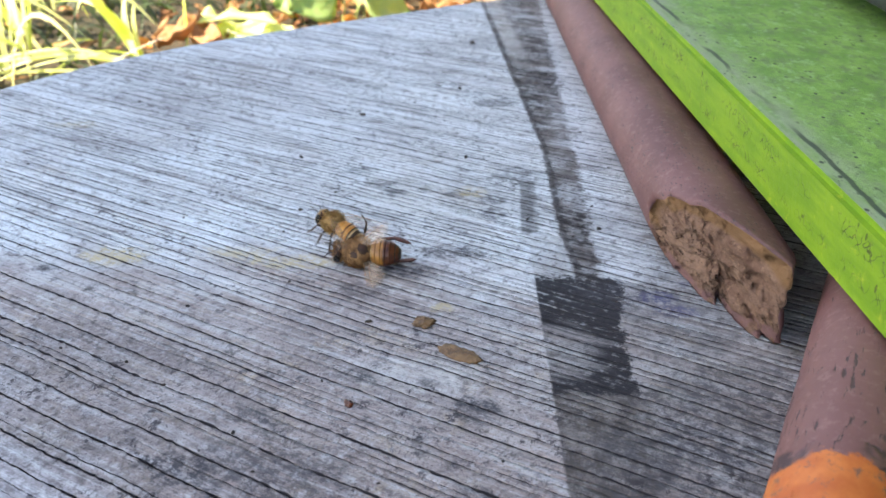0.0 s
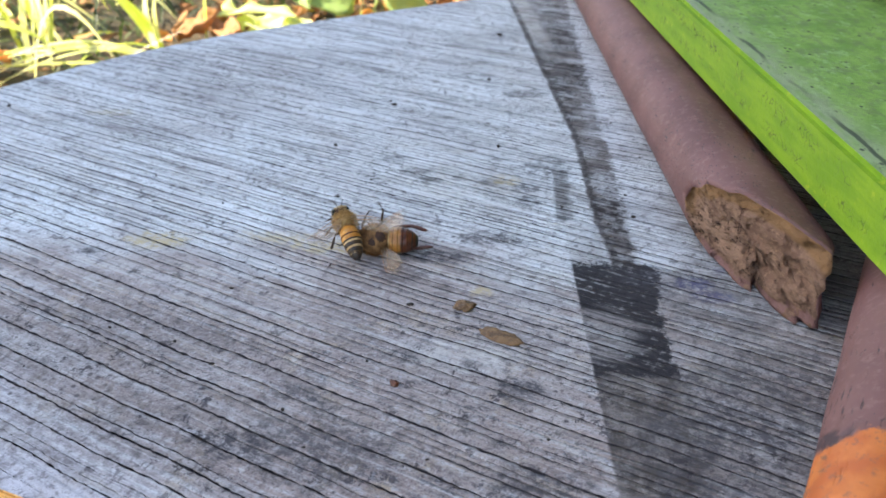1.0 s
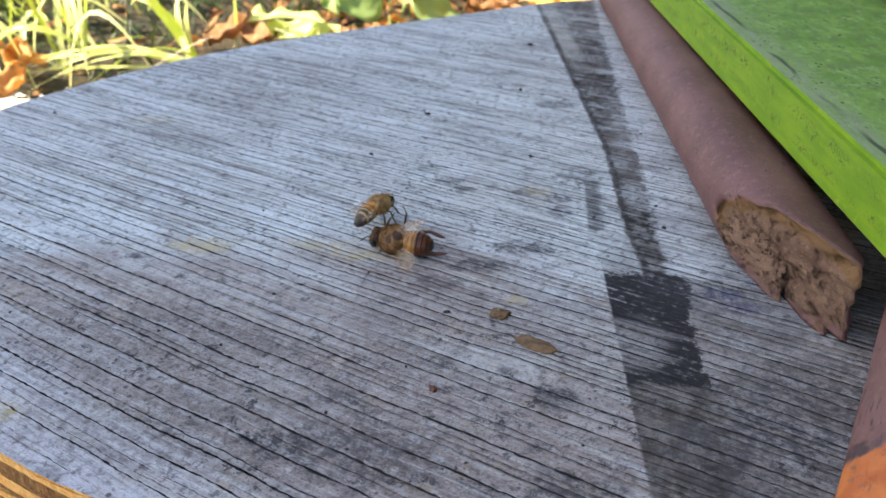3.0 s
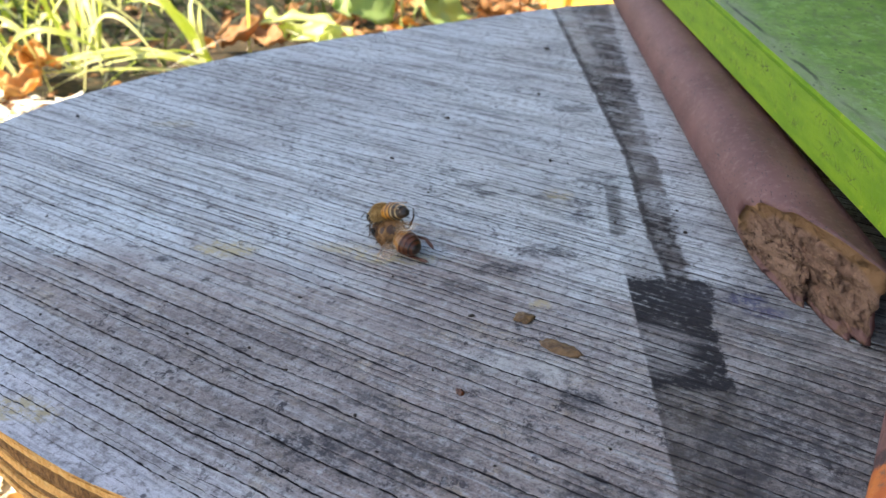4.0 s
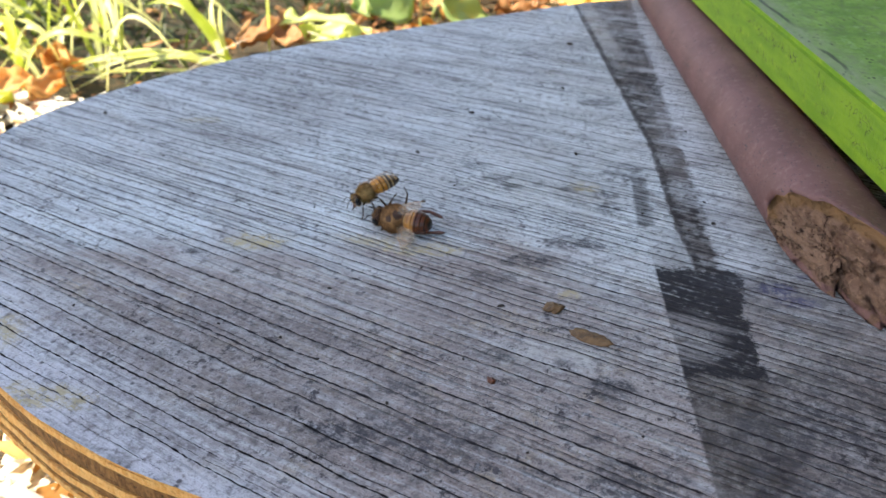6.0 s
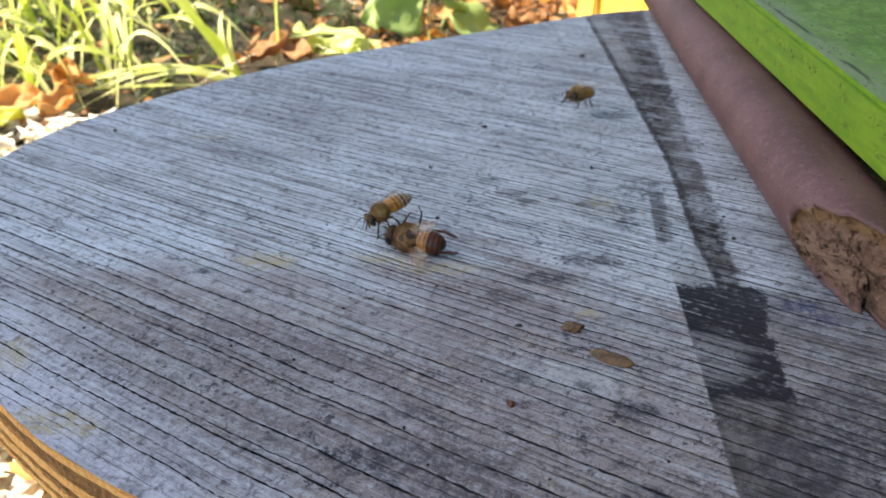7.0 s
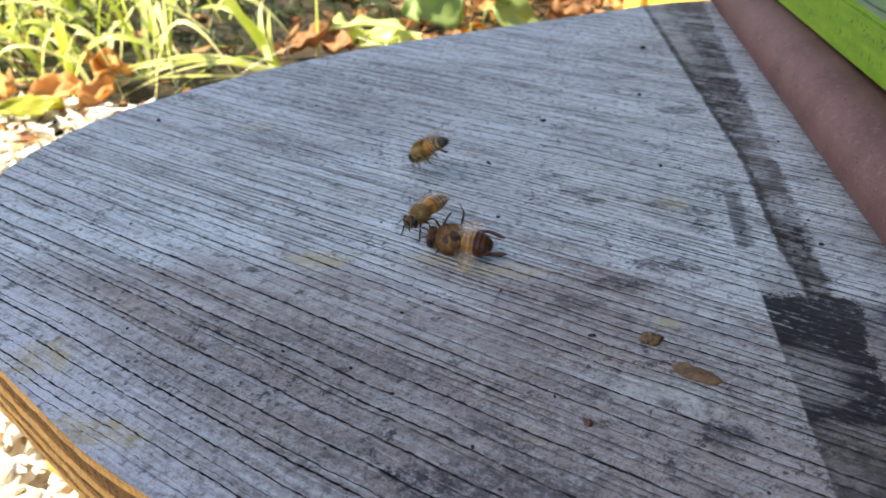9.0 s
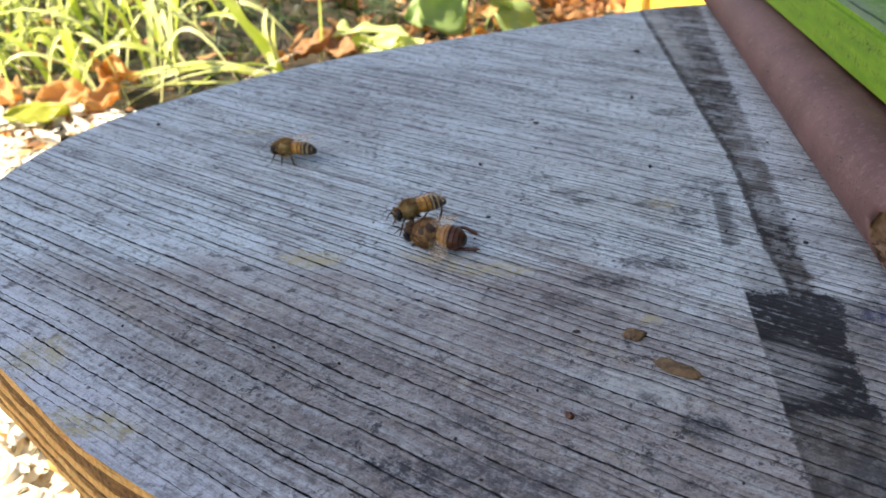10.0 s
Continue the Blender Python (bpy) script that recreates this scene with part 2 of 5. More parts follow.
    soot = (
        (0.128, 0.176, 0.016, 0.013, 0.75), (0.121, 0.205, 0.010, 0.012, 0.50), (0.113, 0.160, 0.012, 0.012, 0.70), (0.104, 0.128, 0.016, 0.012, 0.75),
        (0.112, 0.2135, 0.008, 0.0035, 0.80), (0.0545, 0.2120, 0.0050, 0.0022, 0.60), (0.0635, 0.2195, 0.0060, 0.0026, 0.85), (0.0735, 0.2280, 0.0060, 0.0030, 0.85),
        (0.046, 0.158, 0.012, 0.007, 0.70), (0.080, 0.175, 0.004, 0.003, 0.70), (0.083, 0.151, 0.007, 0.005, 0.80), (0.090, 0.139, 0.007, 0.006, 0.80),
        (0.083, 0.320, 0.0055, 0.0030, 0.80), (0.0305, 0.1587, 0.005, 0.003, 0.90), (0.0386, 0.1725, 0.004, 0.002, 0.70),
    )
    specks = (
        (0.0528, 0.2615, 0.0030, 0.0022, 0.80), (0.0564, 0.2570, 0.0034, 0.0020, 0.80), (0.0463, 0.2697, 0.0040, 0.0018, 0.60), (0.0737, 0.2573, 0.0030, 0.0018, 0.80),
        (0.0818, 0.2543, 0.0030, 0.0020, 0.90), (0.0825, 0.2469, 0.0028, 0.0025, 0.90), (0.0641, 0.2585, 0.0020, 0.0012, 0.80), (0.0790, 0.1770, 0.0020, 0.0016, 0.90),
        (0.0816, 0.1764, 0.0024, 0.0015, 0.90), (0.0710, 0.1821, 0.0018, 0.0012, 0.80), (0.0574, 0.1839, 0.0028, 0.0016, 0.90), (0.0440, 0.1689, 0.0030, 0.0020, 0.70),
        (-0.0175, 0.2175, 0.0022, 0.0012, 0.90), (0.088, 0.268, 0.006, 0.006, 0.50),
    )
    grime = (
        (0.010, 0.162, 0.030, 0.010, 0.45), (-0.006, 0.185, 0.030, 0.010, 0.45), (0.055, 0.211, 0.006, 0.003, 0.40), (0.080, 0.256, 0.010, 0.009, 0.30),
        (0.068, 0.266, 0.010, 0.004, 0.30), (-0.012, 0.335, 0.050, 0.022, 0.30), (-0.035, 0.290, 0.030, 0.012, 0.30),
    )
    pollen = (
        (-0.005, 0.223, 0.0060, 0.0034, 0.90), (0.037, 0.2225, 0.009, 0.0022, 0.80), (0.024, 0.2265, 0.008, 0.0020, 0.65), (-0.030, 0.163, 0.010, 0.0032, 0.80),
        (-0.049, 0.181, 0.0055, 0.005, 0.75), (0.0771, 0.2582, 0.0035, 0.0025, 0.60), (-0.0469, 0.2967, 0.0060, 0.0020, 0.50), (0.0720, 0.2060, 0.0020, 0.0016, 0.70),
    )
    chalk = ((0.0681, 0.2530, 0.012, 0.007, 0.40), (0.0571, 0.2594, 0.010, 0.005, 0.35), (0.0700, 0.1850, 0.010, 0.004, 0.45))
    violet = ((0.1169, 0.2124, 0.004, 0.002, 0.75), (0.1207, 0.2074, 0.004, 0.0018, 0.65), (0.1266, 0.2178, 0.003, 0.0016, 0.60))
    for stains, col in ((chalk, (0.56, 0.57, 0.55)), (grime, (0.12, 0.102, 0.098)), (soot, (0.055, 0.054, 0.062)), (specks, (0.060, 0.062, 0.070)), (pollen, (0.45, 0.375, 0.215)), (violet, (0.085, 0.088, 0.17))):
        for cx, cy, sx, sy, k in stains:
            m = g.math("MULTIPLY", g.spot(x, y, cx, cy, sx * 1.35, sy * 1.35, rag2), crumbly)
            tone = g.mix(g.math("MULTIPLY", m, k), tone, col)
    flecking = g.math("MULTIPLY", g.span(g.noise(240, 6, 0.8), 0.56, 0.60), g.math("MULTIPLY", nearer, g.span(g.noise(36, 4, 0.6), 0.46, 0.56)))
    tone = g.mix(g.math("MULTIPLY", flecking, 0.85), tone, (0.040, 0.036, 0.042))
    height = g.math("ADD", g.math("ADD", g.math("MULTIPLY", fine, 0.8), g.math("MULTIPLY", grit, 0.5)), g.math("MULTIPLY", hair, 0.4))
    return g.done(tone, g.span(wide, 0.3, 0.7, 0.62, 0.75), height, 0.8, 0.0004, Specular_IOR_Level=0.14)


# Near-black crack walls: grime, with the groove's own shade put into the colour.
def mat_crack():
    g = Graph("grimed_shaded_crack")
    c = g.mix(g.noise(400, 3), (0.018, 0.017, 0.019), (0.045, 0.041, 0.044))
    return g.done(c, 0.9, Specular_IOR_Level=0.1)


def mat_ply(name, a, b, c, k):
    """The edge of a veneer: short fibres across the layer and dark tears."""
    g = Graph(name)
    n = g.noise(1.0, 6, 0.75, g.scaled(900, 900, 260))
    tone = g.mix(g.span(n, 0.36, 0.64), a, b)
    tone = g.mix(g.span(g.noise(1.0, 5, 0.8, g.scaled(520, 520, 900)), 0.50, 0.66, 0.0, k), tone, c)
    tone = g.mix(g.span(g.noise(70, 5, 0.7), 0.52, 0.68, 0.0, k * 0.7), tone, c)
    return g.done(tone, 0.8, n, 1.0, 0.0010, Specular_IOR_Level=0.2)


def mat_pink():
    """Dusty pink paint with short dark cracks along the rod."""
    g = Graph("dusty_pink_paint")
    wide = g.noise(45, 4)
    c = g.mix(g.span(wide, 0.35, 0.65), (0.122, 0.049, 0.043), (0.172, 0.075, 0.067))
    c = g.mix(g.span(g.noise(600, 4, 0.7), 0.5, 0.72, 0.0, 0.6), c, (0.24, 0.128, 0.118))
    chips = g.cells(1.0, g.scaled(1900, 1900, 560))
    keep = g.span(g.math("ADD", g.noise(150, 4), g.span(g.split()[2], 0.09, -0.01, -0.06, 0.10)), 0.50, 0.60)
    crack = g.math("MULTIPLY", g.span(chips, 0.16, 0.30, 1.0, 0.0), g.math("MULTIPLY", keep, 0.85))
    long = g.math("MULTIPLY", g.span(g.noise(1.0, 4, 0.6, g.scaled(1500, 1500, 300)), 0.61, 0.66), g.span(g.noise(80, 2), 0.42, 0.56))
    crack = g.math("MAXIMUM", crack, long)
    c = g.mix(g.math("MULTIPLY", crack, 0.85), c, (0.035, 0.020, 0.020))
    h = g.math("SUBTRACT", g.math("MULTIPLY", g.noise(500, 4), 0.3), crack)
    return g.done(c, 0.62, h, 0.5, 0.0004)


def mat_dowel():
    """Pink paint on the rod's length and flaking orange on its near end."""
    g = Graph("pink_and_orange_paint")
    x, y, z = g.split()
    wide = g.noise(45, 4)
    pink = g.mix(g.span(wide, 0.35, 0.65), (0.122, 0.049, 0.043), (0.172, 0.075, 0.067))
    pink = g.mix(g.span(g.noise(600, 4, 0.7), 0.5, 0.72, 0.0, 0.6), pink, (0.24, 0.128, 0.118))
    crack = g.math("MULTIPLY", g.span(g.noise(1.0, 4, 0.6, g.scaled(1200, 1200, 240)), 0.58, 0.64), g.span(g.noise(90, 2), 0.40, 0.52))
    pink = g.mix(g.math("MULTIPLY", crack, 0.9), pink, (0.040, 0.022, 0.022))
    orange = g.mix(g.span(g.noise(160, 5), 0.35, 0.65), (0.44, 0.10, 0.018), (0.58, 0.17, 0.035))
    orange = g.mix(g.span(g.noise(420, 5, 0.75), 0.54, 0.64), orange, (0.20, 0.085, 0.05))
    edge = g.math("ADD", z, g.math("MULTIPLY", g.math("SUBTRACT", g.noise(170, 5, 0.7), 0.5), 0.012))
    c = g.mix(g.span(edge, 0.0970, 0.0985, 1.0, 0.0), pink, orange)
    scar = g.math("MULTIPLY", g.span(edge, 0.0975, 0.0990), g.span(edge, 0.1010, 0.1030, 1.0, 0.0))
    scar = g.math("MULTIPLY", scar, g.span(g.noise(120, 3), 0.44, 0.55))
    c = g.mix(scar, c, (0.055, 0.028, 0.03))
    h = g.math("SUBTRACT", g.math("MULTIPLY", g.noise(500, 4), 0.4), g.math("ADD", crack, scar))
    return g.done(c, 0.6, h, 0.5, 0.0005)


def mat_raw_end():
    g = Graph("raw_brown_end_grain")
    c = g.mix(g.span(g.noise(130, 6, 0.7), 0.35, 0.65), (0.20, 0.108, 0.072), (0.34, 0.20, 0.135))
    c = g.mix(g.span(g.noise(900, 4, 0.7), 0.52, 0.66, 0.0, 0.7), c, (0.40, 0.24, 0.15))
    c = g.mix(g.span(g.noise(600, 5, 0.75), 0.45, 0.34, 0.0, 0.55), c, (0.075, 0.036, 0.023))
    crack = g.span(g.math("ABSOLUTE", g.math("SUBTRACT", g.noise(120, 6, 0.8), 0.5)), 0.004, 0.020, 1.0, 0.0)
    crack = g.math("MULTIPLY", crack, g.span(g.noise(110, 3), 0.50, 0.60))
    crack = g.math("MAXIMUM", crack, g.math("MULTIPLY", g.span(g.noise(300, 5, 0.8), 0.63, 0.72, 0.0, 0.7), g.span(g.noise(70, 2), 0.46, 0.58)))
    x, y, z = g.split()
    reach = g.math("SQRT", g.math("ADD", g.math("MULTIPLY", g.math("MULTIPLY", x, 0.88), g.math("MULTIPLY", x, 0.88)), g.math("MULTIPLY", y, y)))
    band = g.math("MULTIPLY", g.span(g.math("ADD", reach, g.math("MULTIPLY", g.noise(200, 3), 0.0016)), 0.0074, 0.0084), g.span(y, 0.0035, 0.0005))
    c = g.mix(g.math("MULTIPLY", crack, 0.9), c, (0.040, 0.020, 0.014))
    c = g.mix(g.math("MULTIPLY", band, 0.92), c, (0.29, 0.155, 0.072))
    flap = g.math("MULTIPLY", g.span(reach, 0.0080, 0.0088), g.math("MULTIPLY", g.span(y, 0.0005, 0.0030), g.span(g.noise(260, 3), 0.42, 0.54)))
    c = g.mix(g.math("MULTIPLY", flap, 0.85), c, (0.26, 0.135, 0.125))
    h = g.math("SUBTRACT", g.noise(420, 6, 0.75), crack)
    return g.done(c, 0.9, h, 1.0, 0.0016, Specular_IOR_Level=0.2)


def mat_green_top():
    g = Graph("worn_green_paint")
    x, y, z = g.split()
    c = g.mix(g.span(g.noise(120, 6, 0.75), 0.36, 0.64), (0.135, 0.275, 0.042), (0.235, 0.415, 0.080))
    c = g.mix(g.span(g.noise(1.0, 6, 0.75, g.scaled(300, 170, 60)), 0.46, 0.64, 0.0, 0.65), c, (0.135, 0.185, 0.080))
    c = g.mix(g.span(g.noise(1.0, 5, 0.7, g.scaled(420, 260, 100)), 0.54, 0.66, 0.0, 0.5), c, (0.36, 0.56, 0.24))
    rub = g.math("ADD", x, g.math("MULTIPLY", g.math("SUBTRACT", g.noise(70, 5, 0.7), 0.5), 0.016))
    c = g.mix(g.math("MULTIPLY", g.span(rub, 0.0130, 0.0010), g.span(g.noise(1.0, 4, 0.7, g.scaled(260, 60, 1)), 0.36, 0.58, 0.35, 0.90)), c, (0.30, 0.36, 0.21))
    specks = g.math("MULTIPLY", g.span(g.cells(1.0, g.scaled(420, 290, 1)), 0.12, 0.20, 1.0, 0.0), g.span(g.noise(120, 2), 0.44, 0.56))
    c = g.mix(g.math("MULTIPLY", specks, 0.9), c, (0.020, 0.026, 0.016))
    c = g.mix(g.math("MULTIPLY", g.span(g.noise(1.0, 5, 0.75, g.scaled(1100, 420, 300)), 0.58, 0.66, 0.0, 0.8), g.span(g.noise(40, 4), 0.42, 0.60)), c, (0.030, 0.045, 0.022))
    line = g.math("ABSOLUTE", g.math("SUBTRACT", g.math("ADD", x, g.math("MULTIPLY", g.noise(60, 4), 0.004)), 0.0062))
    line = g.math("MULTIPLY", g.span(line, 0.0003, 0.0008, 1.0, 0.0), g.span(g.noise(35, 3), 0.38, 0.55))
    c = g.mix(g.math("MULTIPLY", line, 0.85), c, (0.035, 0.05, 0.03))
    return g.done(c, 0.62, g.noise(900, 5, 0.7), 0.6, 0.0004)


def mat_green_face():
    g = Graph("lime_green_edge_paint")
    x, y, z = g.split()
    c = g.mix(g.span(g.noise(1.0, 5, 0.65, g.scaled(60, 60, 400)), 0.35, 0.65), (0.135, 0.265, 0.007), (0.195, 0.33, 0.010))
    rows = g.math("MAXIMUM", g.span(g.math("ABSOLUTE", g.math("SUBTRACT", z, 0.0108)), 0.0006, 0.0026, 1.0, 0.0), g.span(g.math("ABSOLUTE", g.math("SUBTRACT", z, 0.0052)), 0.0003, 0.0018, 0.8, 0.0))
    curl = g.math("ABSOLUTE", g.math("SUBTRACT", g.noise(1.0, 1, 0.5, g.scaled(480, 420, 460)), 0.5))
    flake = g.math("MULTIPLY", g.span(curl, 0.008, 0.030, 1.0, 0.0), g.math("MULTIPLY", rows, g.span(g.noise(1.0, 3, 0.6, g.scaled(60, 90, 60)), 0.40, 0.56)))
    c = g.mix(g.math("MULTIPLY", flake, 0.9), c, (0.045, 0.062, 0.006))
    nick = g.math("MULTIPLY", g.span(g.cells(1.0, g.scaled(300, 420, 170)), 0.10, 0.17, 1.0, 0.0), g.span(g.noise(1.0, 2, 0.5, g.scaled(60, 70, 60)), 0.54, 0.62))
    c = g.mix(g.math("MULTIPLY", nick, 0.85), c, (0.040, 0.052, 0.008))
    c = g.mix(g.span(g.noise(240, 5, 0.75), 0.58, 0.70, 0.0, 0.6), c, (0.40, 0.44, 0.03))
    c = g.mix(g.span(g.noise(1500, 3, 0.7), 0.62, 0.70, 0.0, 0.6), c, (0.12, 0.18, 0.01))
    return g.done(c, 0.55, g.math("SUBTRACT", g.noise(500, 5), flake), 0.5, 0.0004)


def mat_plain(name, a, b, scale, rough=0.7, bump=0.3, **inputs):
    g = Graph(name)
    n = g.noise(scale, 5, 0.65)
    return g.done(g.mix(g.span(n, 0.35, 0.65), a, b), rough, g.noise(scale * 4, 4), bump, 0.15 / scale, **inputs)


def mat_leafy(name, a, b, glow=0.0, rough=0.5, scale=120):
    """Thin leaf: light passes through it."""
    g = Graph(name)
    n = g.math("ADD", g.math("MULTIPLY", g.noise(scale, 4), 0.5), g.math("MULTIPLY", g.island(), 0.5))
    c = g.mix(g.span(n, 0.25, 0.75), a, b)
    mat = g.done(c, rough)
    if glow:
        thin = g.nodes.new("ShaderNodeBsdfTranslucent")
        g.put(thin.inputs[0], c)
        both = g.nodes.new("ShaderNodeMixShader")
        both.inputs[0].default_value = glow
        g.links.new(g.bsdf.outputs[0], both.inputs[1])
        g.links.new(thin.outputs[0], both.inputs[2])
        g.links.new(both.outputs[0], g.nodes["Material Output"].inputs[0])
    return mat


def mat_ground():
    g = Graph("leaf_mould_soil")
    n = g.noise(9, 6, 0.7)
    c = g.mix(g.span(n, 0.35, 0.65), (0.016, 0.018, 0.006), (0.055, 0.036, 0.014))
    c = g.mix(g.span(g.noise(120, 5, 0.7), 0.52, 0.68, 0.0, 0.8), c, (0.20, 0.12, 0.06))
    x, y, z = g.split()
    stray = g.math("MULTIPLY", g.math("SUBTRACT", g.noise(14, 4), 0.5), 0.25)
    # Pale patch added round the board, to bounce sun onto its edge.
    bounce_patch = g.math("MULTIPLY", g.span(g.math("ADD", y, stray), 0.56, 0.48), g.math("MULTIPLY", g.span(g.math("ADD", x, stray), 0.16, 0.04), g.math("MULTIPLY", g.span(g.math("ADD", x, stray), -1.0, -0.8), g.span(g.math("ADD", y, stray), -0.7, -0.5))))
    pale = g.mix(g.span(g.noise(160, 5, 0.7), 0.42, 0.58), (0.62, 0.48, 0.30), (0.86, 0.78, 0.62))
    c = g.mix(bounce_patch, c, pale)
    return g.done(c, 0.9, g.noise(60, 6, 0.7), 1.0, 0.01)


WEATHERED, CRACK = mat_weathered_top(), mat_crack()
PLY_PALE = mat_ply("pale_veneer_layer", (0.74, 0.36, 0.10), (0.90, 0.55, 0.21), (0.40, 0.15, 0.04), 0.6)
PLY_DARK = mat_ply("dark_glue_layer", (0.15, 0.070, 0.026), (0.34, 0.17, 0.065), (0.030, 0.014, 0.008), 0.8)
PINK, DOWEL, RAW = mat_pink(), mat_dowel(), mat_raw_end()
GREEN_TOP, GREEN_FACE = mat_green_top(), mat_green_face()
GROUND = mat_ground()


# ---- mesh helpers ----
def mesh_from(name, verts, faces, mats, index=None, smooth=True):
    me = bpy.data.meshes.new(name)
    me.from_pydata([tuple(v) for v in verts], [], faces)
    for m in mats:
        me.materials.append(m)
    if index is not None:
        me.polygons.foreach_set("material_index", index)
    if smooth:
        me.polygons.foreach_set("use_smooth", [True] * len(me.polygons))
    me.update()
    return me


def part(name, me, parent, label=""):
    ob = new(name, me)
    ob.parent = parent
    return tagged(ob, label)


def from_bm(name, bm, mats, smooth=True):
    me = bpy.data.meshes.new(name)
    bm.normal_update()
    bm.to_mesh(me)
    bm.free()
    for m in mats:
        me.materials.append(m)
    if smooth:
        me.polygons.foreach_set("use_smooth", [True] * len(me.polygons))
    return me


def fillet_outline(corners, steps=14):
    """A closed outline with rounded corners: rows of (x, y, radius), anticlockwise."""
    pts = []
    n = len(corners)
    for k in range(n):
        p, r = Vector(corners[k][:2]), corners[k][2]
        a = (Vector(corners[k - 1][:2]) - p).normalized()
        b = (Vector(corners[(k + 1) % n][:2]) - p).normalized()
        half = a.angle(b) / 2
        mid = p + (a + b).normalized() * (r / math.sin(half))
        s, e = p + a * (r / math.tan(half)), p + b * (r / math.tan(half))
        for j in range(steps + 1):
            f = j / steps
            d = (s - mid).lerp(e - mid, f).normalized()
            pts.append(mid + d * r)
    return pts


# ---- board ----
OUTLINE = fillet_outline([
    (-0.1509, 0.2420, 0.09),
    (-0.0169, 0.1509, 0.14),
    (0.46, 0.00, 0.05),
    (0.46, 0.50, 0.05),
    (0.088, 0.4445, 0.10),
    (-0.0513, 0.3650, 0.255),
])
EDGE_FROM = np.array([(p.x, p.y) for p in OUTLINE])
EDGE_WAY = np.roll(EDGE_FROM, -1, axis=0) - EDGE_FROM


def grain_slope(v):
    k = min(max((0.25 - v) / 0.14, 0.0), 1.0)
    return 0.45 + 0.045 * k * k * (3 - 2 * k)


def grain_y(x, v):
    wave = 0.0014 * noise.noise((x * 14, v * 16, 3.1)) + 0.0005 * noise.noise((x * 60, v * 40, 7.7))
    return v - grain_slope(v) * (x - 0.05) + wave


def outline_spans(y_of_x, x0=-0.125, x1=0.40):
    """The stretch of x over which a grain line lies on the board."""

    def inside(x):
        y = y_of_x(x)
        return bool((EDGE_WAY[:, 0] * (y - EDGE_FROM[:, 1]) - EDGE_WAY[:, 1] * (x - EDGE_FROM[:, 0]) >= 0).all())

    xs = np.linspace(x0, x1, 140)
    hit = [x for x in xs if inside(x)]
    if len(hit) < 2:
        return None
    step = xs[1] - xs[0]
    lo, hi = hit[0] - step, hit[0]
    for _ in range(16):
        m = (lo + hi) / 2
        lo, hi = (lo, m) if inside(m) else (m, hi)
    lo2, hi2 = hit[-1], hit[-1] + step
    for _ in range(16):
        m = (lo2 + hi2) / 2
        lo2, hi2 = (m, hi2) if inside(m) else (lo2, m)
    return hi, lo2


